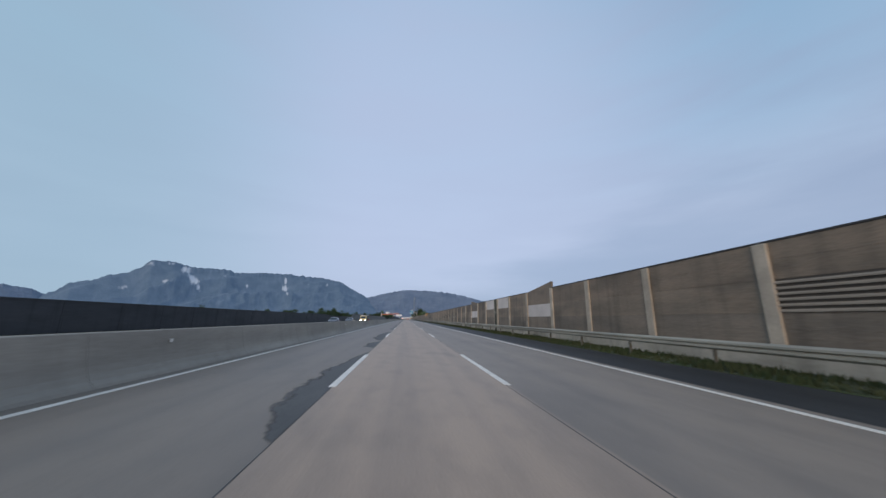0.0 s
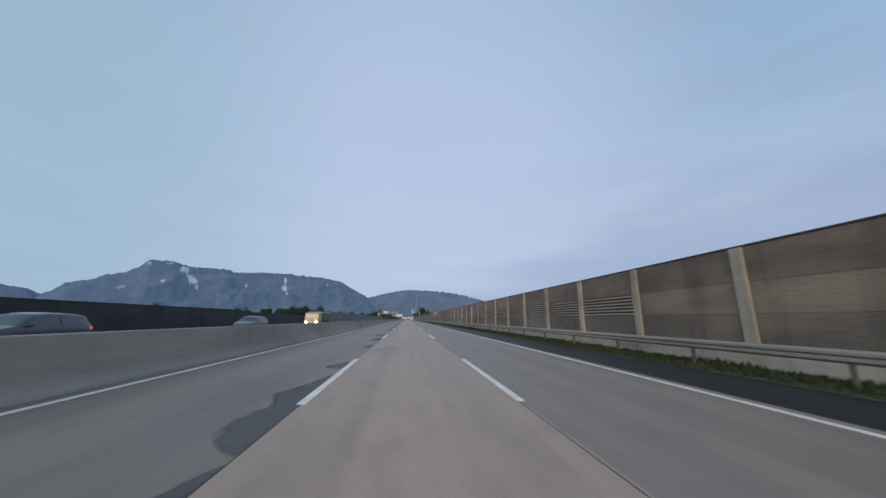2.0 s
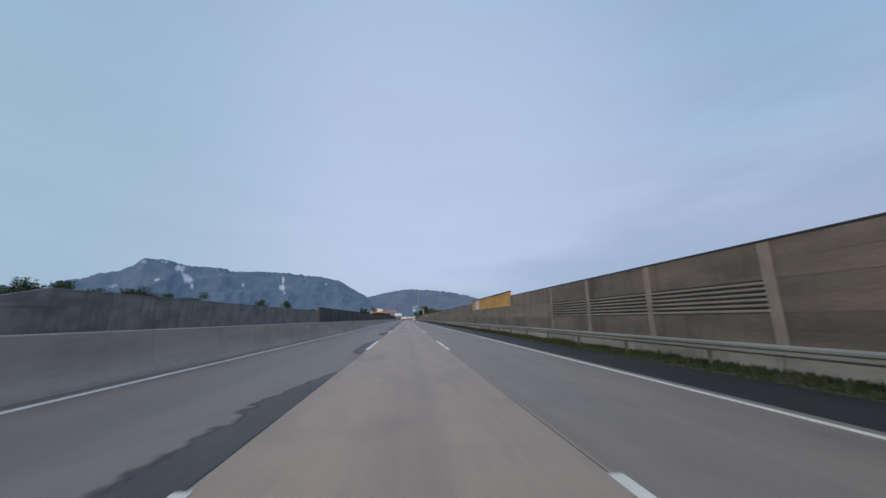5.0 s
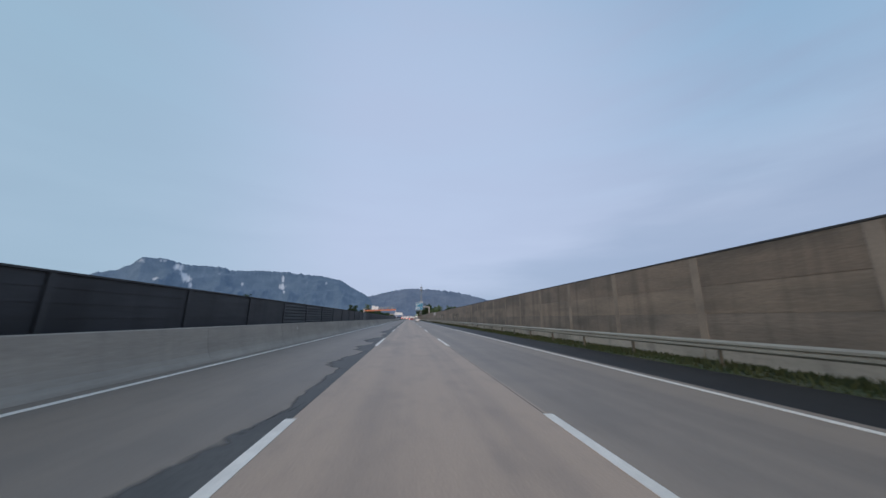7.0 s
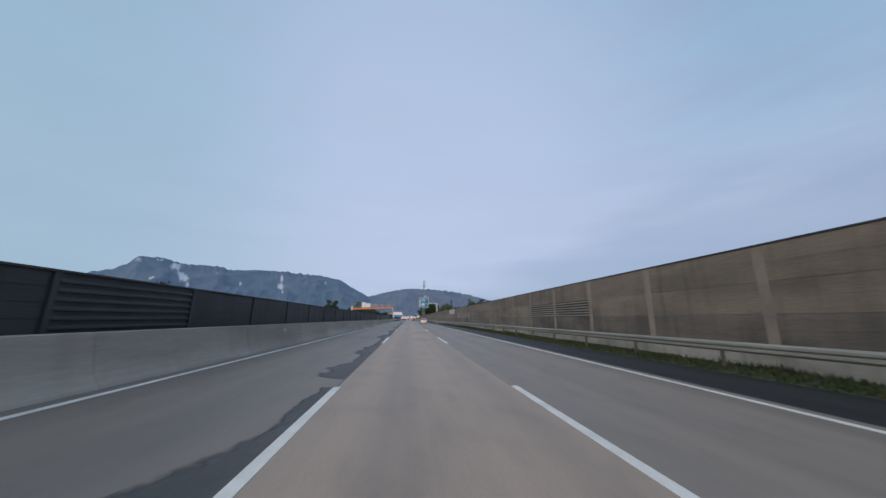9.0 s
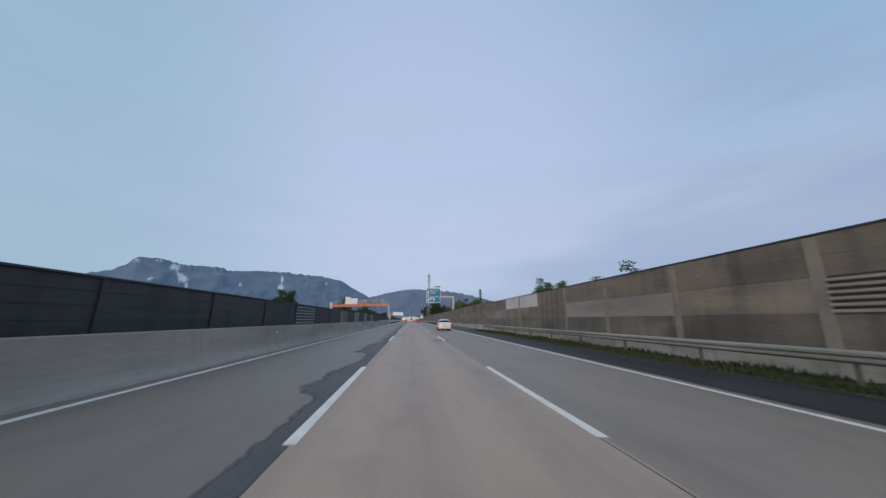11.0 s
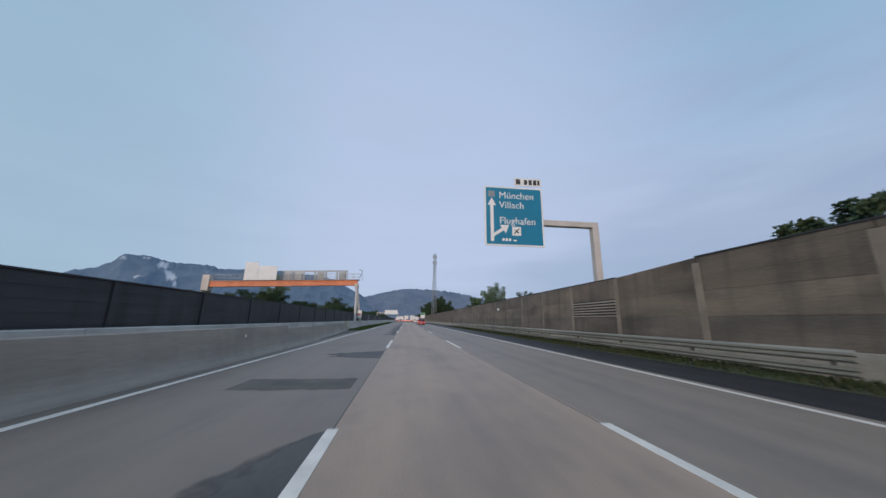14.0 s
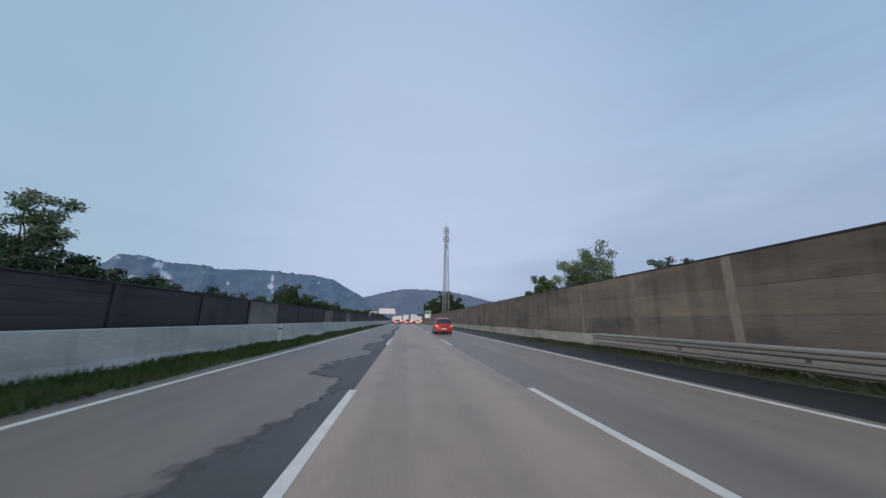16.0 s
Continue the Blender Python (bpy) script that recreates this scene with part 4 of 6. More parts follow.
class Hull:
    """A car's skin: for each distance from the tail the heights and half widths of sill, waist and roof."""

    def __init__(self, length, width, tall, tail_window=(0.10, 0.52), screen=(1.02, 1.85), waist=0.93, bonnet=0.86, belt=0.0):
        self.length, self.width, self.tall = length, width, tall
        L = length
        self.top_y = [0.0, 0.04, tail_window[0], tail_window[1], tail_window[1] + 0.30, min(L * 0.47, L - screen[1] - 0.45), L - screen[1], L - screen[0], L - 0.35, L - 0.08, L]
        self.top_z = [waist - 0.01 + belt, waist + 0.03 + belt, waist + 0.05 + belt, tall - 0.115, tall - 0.05, tall, tall - 0.055, waist + 0.04, bonnet - 0.05, bonnet - 0.20, bonnet - 0.34]
        self.waist_y = [0.0, 0.1, 0.6, L - screen[0], L - 0.4, L]
        self.waist_z = [waist - 0.06 + belt, waist + belt, waist + 0.03 + 1.9 * belt, waist - 0.03, bonnet - 0.12, bonnet - 0.40]
        self.wide_y = [0.0, 0.10, 0.3, 0.65, L * 0.5, L - 0.7, L - 0.3, L - 0.1, L]
        self.wide = [0.93, 0.965, 0.988, 1.0, 1.0, 0.985, 0.91, 0.77, 0.60]
        self.sill_y = [0.0, 0.15, 0.7, L - 0.7, L - 0.12, L]
        self.sill_z = [0.265, 0.24, 0.21, 0.21, 0.24, 0.30]
        self.top, self.waist_at = Smooth(self.top_y, self.top_z), Smooth(self.waist_y, self.waist_z)
        self.wide_at, self.sill_at = Smooth(self.wide_y, self.wide), Smooth(self.sill_y, self.sill_z)

    FLANK = Smooth([0.0, 0.12, 0.35, 0.6, 0.74, 0.80, 0.92, 1.0], [0.945, 0.975, 0.988, 1.0, 0.998, 0.988, 0.975, 0.95])

    def at(self, y, v):
        """v from 0 at the sill over 0.5 at the waist to 1 at the middle of the roof: x and z."""
        half = self.width / 2 * self.wide_at(y)
        z_s, z_w = self.sill_at(y), self.waist_at(y)
        z_t = max(self.top(y), z_w + 0.012)
        gap = z_t - z_w
        if v <= 0.5:
            k = v / 0.5
            return half * self.FLANK(k), z_s + (z_w - z_s) * k
        roof = (half - 0.055 - 0.36 * max(gap - 0.05, 0)) * (1 - 0.05 * max(0.0, 1 - y / 0.9) ** 2)
        k = (v - 0.5) / 0.5
        x0 = half * 0.95
        edge = min(1.0, k / 0.6)
        if k <= 0.6:
            return x0 + (roof - x0) * edge ** 1.15, z_w + (gap - min(0.08, gap * 0.5)) * (edge ** 0.95)
        m = (k - 0.6) / 0.4
        return roof * math.cos(m * math.pi / 2) ** 0.8, z_t - min(0.08, gap * 0.5) * (1 - math.sin(m * math.pi / 2)) ** 1.2

    def bowed(self, x, y, z):
        """The tail curves forward towards its corners, and the bumper stands out below."""
        near = max(0.0, 1 - y / 0.5) ** 1.5
        out = max(0.0, min(1.0, (0.66 - z) / 0.06)) * max(0.0, min(1.0, (z - 0.26) / 0.12))
        return y + near * (0.13 * abs(2 * x / self.width) ** 2.6 - 0.055 * out * (3 - 2 * out) * out)

    def tail(self, x, z, off=0.0):
        return Vector((x, self.bowed(x, 0.0, z) - off, z))

    def point(self, y, v, side=1, off=0.0):
        x, z = self.at(y, v)
        if off:
            x1, z1 = self.at(y, min(v + 0.01, 1.0))
            x0, z0 = self.at(y, max(v - 0.01, 0.0))
            slope = (self.at(min(y + 0.03, self.length), v)[1] - self.at(max(y - 0.03, 0), v)[1]) / 0.06
            n = Vector((z1 - z0, 0, x0 - x1))
            if n.length < 1e-6:
                n = Vector((0, 0, 1))
            n = n.normalized()
            n = Vector((n.x, -slope * max(n.z, 0), n.z)).normalized()
            x, y, z = x + n.x * off, y + n.y * off, z + n.z * off
        return Vector((side * x, self.bowed(x, y, z), z))


def skin(bm, hull, ys, vs, sides=(1, -1), off=0.0, skip=None, thick=0.0):
    """A patch of the hull, on one or both sides."""
    for side in sides:
        grid = [[bm.verts.new(hull.point(y, v, side, off)) for v in vs] for y in ys]
        for i in range(len(ys) - 1):
            for j in range(len(vs) - 1):
                if skip and skip(0.5 * (ys[i] + ys[i + 1]), 0.25 * sum(g.co.z for g in (grid[i][j], grid[i + 1][j], grid[i][j + 1], grid[i + 1][j + 1]))):
                    continue
                quad = [grid[i][j], grid[i + 1][j], grid[i + 1][j + 1], grid[i][j + 1]]
                bm.faces.new(quad if side > 0 else quad[::-1])
    bmesh.ops.remove_doubles(bm, verts=bm.verts[:], dist=0.002)


def lines(a, b, n):
    return [a + (b - a) * k / n for k in range(n + 1)]


def wheel_mesh(radius, width):
    """Tyre and rim, with the axle along x; the outer face looks to +x."""
    tyre = bmesh.new()
    prof = [(-width / 2, radius * 0.72), (-width / 2, radius * 0.93), (-width * 0.4, radius), (width * 0.4, radius), (width / 2, radius * 0.93), (width / 2, radius * 0.72)]
    n = 28
    rings = [[tyre.verts.new((x, r * math.cos(2 * math.pi * k / n), r * math.sin(2 * math.pi * k / n))) for x, r in prof] for k in range(n)]
    for k in range(n):
        a, b = rings[k], rings[(k + 1) % n]
        for j in range(len(prof) - 1):
            tyre.faces.new((a[j], a[j + 1], b[j + 1], b[j]))
    rim = bmesh.new()
    tube(rim, (-width * 0.3, 0, 0), (width * 0.30, 0, 0), radius * 0.73, sides=n)
    tube(rim, (width * 0.30, 0, 0), (width * 0.42, 0, 0), radius * 0.16, radius * 0.13, 12)
    for k in range(10):
        a = 2 * math.pi * k / 10
        tube(rim, (width * 0.36, radius * 0.12 * math.cos(a), radius * 0.12 * math.sin(a)), (width * 0.33, radius * 0.70 * math.cos(a), radius * 0.70 * math.sin(a)), radius * 0.07, radius * 0.10, 5)
    return mesh_of("tyre", tyre, TYRE, True), mesh_of("rim", rim, RIM)


def build_car(name, label, hull, paint, wheels=(0.70, 3.17), radius=0.305, doors=(1.45, 2.75), detail=1, lights=True, group="", rails=False, rear_edge=0.62, tail_mat=None):
    L, W = hull.length, hull.width
    car = thing(name, label, "car", group=group)

    def arch(y, z):
        return any((y - w) ** 2 + (z - radius) ** 2 < (radius + 0.045) ** 2 for w in wheels)

    bm = bmesh.new()
    ys = [0.0, 0.015, 0.04, 0.08] + lines(0.12, L - 0.12, 96 if detail else 40) + [L - 0.06, L - 0.02, L]
    vs = lines(0, 0.5, 18 if detail else 9) + lines(0.53, 0.8, 9) + lines(0.84, 1.0, 5)
    skin(bm, hull, ys, vs, skip=arch)
    for w in wheels:
        for p in bm.verts:
            dy, dz = p.co.y - w, p.co.z - radius
            r = math.hypot(dy, dz)
            if abs(p.co.x) > W * 0.36 and 0.05 < r < radius + 0.05:
                p.co.y, p.co.z = w + dy / r * (radius + 0.05), radius + dz / r * (radius + 0.05)
    for y in (0.0, L):
        rows = []
        for v in vs:
            x, z = hull.at(y, v)
            rows.append([bm.verts.new((x * c, hull.bowed(x * c, y, z), z)) for c in lines(-1, 1, 16)])
        for a, b in zip(rows, rows[1:]):
            for k in range(16):
                bm.faces.new((a[k], a[k + 1], b[k + 1], b[k]))
    bmesh.ops.remove_doubles(bm, verts=bm.verts[:], dist=0.002)
    body = part("body", bm, paint, car, smooth=True)
    # dark underside and wheel housings
    bm = bmesh.new()
    box(bm, -W / 2 + 0.1, W / 2 - 0.1, 0.12, L - 0.5, 0.17, 0.5)
    box(bm, -W / 2 + 0.36, W / 2 - 0.36, L - 0.5, L - 0.06, 0.19, 0.4)
    part("underbody", bm, TRIM, car, "black underbody")
    tyre, rim = wheel_mesh(radius, 0.2)
    for w in wheels:
        for side in (1, -1):
            hub = new("wheel", tyre)
            hub.parent = car
            hub.location = (side * (W / 2 - 0.115), w, radius)
            hub.rotation_euler.z = 0 if side > 0 else math.pi
            inner = new("rim", rim)
            inner.parent = hub
            bm = bmesh.new()
            n = 18
            rings = []
            for x, r in ((W / 2 - 0.03, radius + 0.049), (W / 2 - 0.05, radius + 0.04), (W / 2 - 0.30, radius + 0.04)):
                rings.append([bm.verts.new((side * x, w + r * math.cos(a), radius + r * math.sin(a))) for a in lines(-0.25, math.pi + 0.25, n)])
            for a, b in zip(rings, rings[1:]):
                for k in range(n):
                    bm.faces.new((a[k], a[k + 1], b[k + 1], b[k]))
            part("wheel_housing", bm, TRIM, car, "black wheel housing", True)
    # windows

    def window(name_of, ys, vs, sides, mat_of=GLASS, label_of="", off=0.006):
        bm = bmesh.new()
        skin(bm, hull, ys, vs, sides, off)
        return part(name_of, bm, mat_of, car, label_of, True)

    split = doors[0] + 0.05
    for side in (1, -1):
        bm = bmesh.new()
        vs_w = lines(0.525, 0.785, 7)
        grid = []
        for v in vs_w:
            lean = (v - 0.525) / 0.26
            start = rear_edge + 0.16 * lean + 0.05 * max(0.0, 0.2 - lean) / 0.2
            grid.append([bm.verts.new(hull.point(start + (split - 0.03 - start) * k / 8, v, side, 0.006)) for k in range(9)])
        for a, b in zip(grid, grid[1:]):
            for k in range(8):
                bm.faces.new((a[k], a[k + 1], b[k + 1], b[k]))
        part("side_window", bm, GLASS, car, "", True)
        window("side_window", lines(split + 0.03, hull.top_y[7] - 0.13, 14), lines(0.525, 0.775, 7), (side,))
        window("pillar", [split - 0.035, split + 0.035], lines(0.525, 0.78, 7), (side,), TRIM, "black pillar between the side windows", 0.004)
        for y in doors:
            window("door_gap", [y - 0.003, y + 0.003], lines(0.08, 0.5, 12), (side,), TRIM, off=0.003)
    window("rear_window", lines(hull.top_y[2] + 0.045, hull.top_y[3] - 0.035, 6), lines(0.66, 1.0, 10), (1, -1))
    window("windscreen", lines(hull.top_y[6] + 0.06, hull.top_y[7] - 0.05, 6), lines(0.70, 1.0, 8), (1, -1))
    # lamps
    z_w = hull.waist_z[0]
    for side in (1, -1):
        lamp = window("tail_lamp", lines(0.0, 0.24, 8), lines(0.375, 0.492, 6), (side,), tail_mat or TAIL_RED, "red tail lamp wrapping the corner", 0.010)
        lo, hi = hull.at(0.0, 0.375)[1], hull.at(0.0, 0.492)[1]

        def on_tail(name_of, x_in, z0, z1, material, off, slant=0.0):
            bm = bmesh.new()
            rows = []
            for f in lines(0, 1, 5):
                z = z0 + (z1 - z0) * f
                x_out = hull.at(0.0, 0.5 * (z - hull.sill_z[0]) / (hull.waist_z[0] - hull.sill_z[0]))[0] if off < 0.016 else x_in[1]
                a = x_in[0] + slant * (1 - f)
                rows.append([bm.verts.new(hull.tail(side * (a + (x_out - a) * c), z, off)) for c in lines(0, 1, 6)])
            for r_a, r_b in zip(rows, rows[1:]):
                for k in range(6):
                    bm.faces.new((r_a[k], r_a[k + 1], r_b[k + 1], r_b[k]))
            return part(name_of, bm, material, lamp, "", True)

        half_t = W / 2 * 0.93
        on_tail("lamp_cover", (half_t - 0.23, 0), lo, hi, tail_mat or TAIL_RED, 0.012, -0.05)
        on_tail("bulb_glow", (half_t - 0.24, half_t - 0.03), lo + 0.012, lo + 0.045, TAIL_CORE, 0.018)
        on_tail("bulb_glow", (half_t - 0.13, half_t - 0.03), lo + 0.065, hi - 0.035, TAIL_CORE, 0.018)
        on_tail("reflex_strip", (half_t - 0.21, half_t - 0.15), lo + 0.065, hi - 0.03, TAIL_AMBER, 0.018)
        bm = bmesh.new()
        skin(bm, hull, lines(0.03, 0.12, 3), lines(0.40, 0.45, 2), (side,), 0.014)
        part("bulb_glow", bm, TAIL_CORE, lamp, smooth=True)
        bm = bmesh.new()
        bmesh.ops.create_uvsphere(bm, u_segments=14, v_segments=8, radius=0.13, matrix=Matrix.Translation((side * (W / 2 - 0.40), L - 0.20, hull.top_z[9] - 0.05)) @ Matrix.Diagonal((1.15, 0.9, 0.6, 1)))
        part("headlight", bm, HEAD_DIM if lights else WHITE, car, smooth=True)
        bm = bmesh.new()
        bmesh.ops.create_uvsphere(bm, u_segments=12, v_segments=8, radius=0.085, matrix=Matrix.Translation((side * (W / 2 + 0.035), L - hull.length + hull.top_y[7] - 0.42, hull.waist_z[3] + 0.075)) @ Matrix.Diagonal((1.0, 0.55, 0.8, 1)))
        part("door_mirror", bm, TRIM, car, "black door mirror", True)
    # rear plate, badge, bumper line, spoiler, wiper, exhaust
    y_p = hull.tail(0, 0.55).y
    bm = bmesh.new()
    box(bm, -0.285, 0.285, y_p - 0.008, y_p + 0.05, 0.485, 0.625)
    bevelled(bm, 0.006)
    part("plate_frame", bm, TRIM, car)
    bm = bmesh.new()
    box(bm, -0.26, 0.26, y_p - 0.018, y_p, 0.495, 0.61)
    plate = part("number_plate", bm, PLATE, car)
    for k in range(7):
        bm = bmesh.new()
        box(bm, -0.20 + 0.058 * k, -0.165 + 0.058 * k, y_p - 0.022, y_p - 0.017, 0.525, 0.585)
        part("plate_bar", bm, PLATE_GREY, plate)
    z_b = hull.waist_z[0] - 0.10
    y_b = hull.tail(0, z_b).y
    bm = bmesh.new()
    bmesh.ops.create_cone(bm, segments=20, radius1=0.06, radius2=0.053, depth=0.02, cap_ends=True, matrix=Matrix.Translation((0, y_b - 0.01, z_b)) @ Matrix.Rotation(radians(90), 4, "X"))
    badge = part("badge", bm, BADGE, car, "round chrome badge")
    bm = bmesh.new()
    bmesh.ops.create_cone(bm, segments=16, radius1=0.042, radius2=0.04, depth=0.008, cap_ends=True, matrix=Matrix.Translation((0, y_b - 0.024, z_b)) @ Matrix.Rotation(radians(90), 4, "X"))
    part("badge_field", bm, TRIM, badge)

    def strip(name_of, half, z0, z1, off, material, x0=None):
        """A narrow band laid across the curved tail."""
        bm = bmesh.new()
        xs = lines(-half if x0 is None else x0, half, 14)
        rows = [[bm.verts.new(hull.tail(x, z, off)) for x in xs] for z in (z0, z1)]
        for k in range(14):
            bm.faces.new((rows[0][k], rows[0][k + 1], rows[1][k + 1], rows[1][k]))
        return part(name_of, bm, material, car)

    strip("hatch_gap", W / 2 * 0.80, 0.664, 0.671, 0.004, TRIM)
    strip("model_script", -0.38, 0.755, 0.775, 0.004, BADGE, -0.52)
    strip("diffuser", W / 2 * 0.66, 0.268, 0.30, 0.006, TRIM)
    for side in (1, -1):
        bm = bmesh.new()
        xs = lines(side * W * 0.29, side * W * 0.40, 4)
        rows = [[bm.verts.new(hull.tail(x, z, 0.006)) for x in xs] for z in (0.44, 0.475)]
        for k in range(4):
            bm.faces.new((rows[0][k], rows[0][k + 1], rows[1][k + 1], rows[1][k]))
        part("rear_reflector", bm, BRAKE_DARK, car)
        bm = bmesh.new()
        a, b = hull.point(doors[0] + 0.13, 0.425, side, 0.03), hull.point(doors[0] + 0.32, 0.425, side, 0.03)
        tube(bm, a, b, 0.014, 0.012, 6)
        part("door_handle", bm, paint, car)
        bm = bmesh.new()
        skin(bm, hull, lines(wheels[0] + radius + 0.08, wheels[1] - radius - 0.08, 12), lines(0.0, 0.055, 2), (side,), 0.012)
        part("sill_trim", bm, paint, car, smooth=True)
    bm = bmesh.new()
    y_s, z_s = hull.top_y[3], hull.top_z[3] + 0.035
    rows = []
    for v in lines(0.70, 1.0, 7):
        over = 0.075 * min(1.0, (v - 0.66) / 0.1)
        back = hull.point(y_s + 0.02, v, 1, 0.012)
        rows.append([hull.point(y_s + 0.26, v, 1, 0.002), hull.point(y_s + 0.12, v, 1, 0.010), back, back + Vector((0, -over, -0.016)), back + Vector((0, -over + 0.006, -0.038)), hull.point(y_s - 0.03, v, 1, 0.002)])
    rows = rows + [[Vector((-p.x, p.y, p.z)) for p in row] for row in rows[-2::-1]]
    rows = [[bm.verts.new(p) for p in row] for row in rows]
    for r_a, r_b in zip(rows, rows[1:]):
        for k in range(5):
            bm.faces.new((r_a[k], r_a[k + 1], r_b[k + 1], r_b[k]))
    z_s = hull.point(y_s + 0.02, 1.0, 1, 0.012).z - 0.02
    y_s -= 0.012
    part("spoiler", bm, paint, car, smooth=True)
    bm = bmesh.new()
    box(bm, -0.14, 0.14, y_s - 0.056, y_s - 0.03, z_s - 0.024, z_s - 0.006)
    part("brake_lamp", bm, BRAKE_DARK, car, "slim dark red brake lamp")
    bm = bmesh.new()
    tube(bm, (-0.02, hull.top_y[2] + 0.04, hull.top_z[2] + 0.045), (0.30, hull.top_y[2] + 0.07, hull.top_z[2] + 0.085), 0.012, 0.006, 6)
    part("rear_wiper", bm, TRIM, car)
    bm = bmesh.new()
    tube(bm, (-0.42, -0.02, 0.27), (-0.42, 0.2, 0.27), 0.028, sides=10)
    part("exhaust", bm, TRIM, car)
    if rails:
        for side in (1, -1):
            bm = bmesh.new()
            tube(bm, (side * W * 0.34, hull.top_y[4] + 0.1, hull.tall - 0.01), (side * W * 0.34, hull.top_y[6] - 0.1, hull.tall - 0.01), 0.02, sides=6)
            part("roof_rail", bm, TRIM, car)
    return car


WHITE_PAINT = car_paint("white_car_paint", (0.86, 0.83, 0.80))
RED_PAINT = car_paint("red_car_paint", (0.5, 0.04, 0.05))
GREY_PAINT = car_paint("grey_car_paint", (0.22, 0.23, 0.25))
DARK_PAINT = car_paint("dark_car_paint", (0.05, 0.055, 0.07))
white_car = build_car("hatchback_car", "white three-door hatchback with lit tail lamps in the outer lane", Hull(3.92, 1.70, 1.49, (0.10, 0.37), belt=0.07, screen=(0.90, 1.95)), WHITE_PAINT, wheels=(0.60, 3.07), doors=(1.34, 2.72), rear_edge=0.46)
white_car.location = (5.93, 326.12, 0)
red_car = build_car("estate_car", "bright red family car with glowing tail lamps", Hull(4.35, 1.84, 1.70, (0.07, 0.36), waist=1.0, bonnet=0.98, screen=(0.9, 1.7)), RED_PAINT, wheels=(0.85, 3.5), radius=0.32, doors=(1.5, 2.5), rails=True)
red_car.location = (5.05, 446.5, 0)
# ---------------------------------------------------------------- text
def lettering(words, size, parent, place, material, name="lettering", turn=(90, 0, 0)):
    """Raised letters as a mesh, standing upright and facing the oncoming traffic."""
    curve = bpy.data.curves.new(name, "FONT")
    curve.body, curve.size, curve.extrude, curve.resolution_u = words, size, 0.006, 3
    temp = bpy.data.objects.new(name, curve)
    scene.collection.objects.link(temp)
    bpy.context.view_layer.update()
    data = bpy.data.meshes.new_from_object(temp.evaluated_get(bpy.context.evaluated_depsgraph_get()))
    bpy.data.objects.remove(temp)
    data.materials.clear()
    data.materials.append(material)
    ob = new(name, data)
    ob.parent = parent
    ob.matrix_basis = pose(*place, *turn)
    return ob


# ---------------------------------------------------------------- overhead direction sign on its cantilever
SIGN_BLUE = mat("blue_sign_sheet", (0.008, 0.225, 0.385), (0.007, 0.2, 0.35), 0.6, 0.45, fine=0.05)
SIGN_WHITE = mat("white_sign_sheet", (0.9, 0.89, 0.88), (0.84, 0.83, 0.82), 0.9, 0.45, fine=0.04)
SIGN_BACK = mat("sign_back_aluminium", (0.36, 0.37, 0.38), (0.28, 0.29, 0.3), 0.9, 0.5, 0.5, fine=0.1)
PORTAL = mat("pale_grey_steel", (0.64, 0.58, 0.54), (0.54, 0.49, 0.455), 0.8, 0.6, 0.15, fine=0.12)
SY = 382.3
sign = thing("direction_sign", "blue overhead motorway sign with white lettering and arrows", "road sign", (14.7, SY, 0))


def sx(x):
    return x - 14.7


bm = bmesh.new()
box(bm, sx(6.2), sx(10.6), 0.0, 0.06, 6.58, 11.08)
bevelled(bm, 0.012)
part("border", bm, SIGN_WHITE, sign)
bm = bmesh.new()
box(bm, sx(6.32), sx(10.48), -0.006, -0.001, 6.7, 10.96)
panel = part("panel", bm, SIGN_BLUE, sign)
lettering("München", 0.72, sign, (sx(7.28), -0.012, 10.16), SIGN_WHITE)
lettering("Villach", 0.72, sign, (sx(7.28), -0.012, 9.42), SIGN_WHITE)
lettering("Flughafen", 0.72, sign, (sx(7.28), -0.012, 8.22), SIGN_WHITE)
for a, w, z in ((7.45, 0.18, 7.14), (7.69, 0.18, 7.14), (7.93, 0.18, 7.14), (8.28, 0.24, 7.06)):
    bm = bmesh.new()
    box(bm, sx(a), sx(a + w), -0.014, -0.007, 6.94, z)
    part("distance_bar", bm, SIGN_WHITE, sign)
bm = bmesh.new()
box(bm, sx(6.5), sx(6.98), -0.014, -0.007, 10.24, 10.7)
part("route_shield", bm, SIGN_BACK, sign)
bm = bmesh.new()   # straight arrow with its branch
box(bm, sx(6.62), sx(6.86), -0.014, -0.007, 6.9, 9.6)
tip = [bm.verts.new((sx(a), -0.014, b)) for a, b in ((6.42, 9.6), (7.06, 9.6), (6.74, 10.18))]
bm.faces.new(tip)
arm = [bm.verts.new((sx(a), -0.0135, b)) for a, b in ((6.86, 7.25), (6.86, 7.5), (7.45, 7.92), (7.6, 7.72))]
bm.faces.new(arm)
head = [bm.verts.new((sx(a), -0.0135, b)) for a, b in ((7.3, 8.12), (7.98, 8.14), (7.74, 7.5))]
bm.faces.new(head)
part("arrow", bm, SIGN_WHITE, sign)
bm = bmesh.new()
box(bm, sx(8.2), sx(8.86), -0.014, -0.007, 7.36, 8.02)
icon = part("airport_pictogram", bm, SIGN_WHITE, sign)
bm = bmesh.new()
for a, b, c, d in ((8.34, 7.48, 8.72, 7.88), (8.42, 7.78, 8.66, 7.56)):
    tube(bm, (sx(a), -0.02, b), (sx(c), -0.02, d), 0.035, 0.045, 6)
part("aeroplane_mark", bm, CAP, icon)
bm = bmesh.new()
box(bm, sx(8.5), sx(10.58), 0.0, 0.05, 11.24, 11.84)
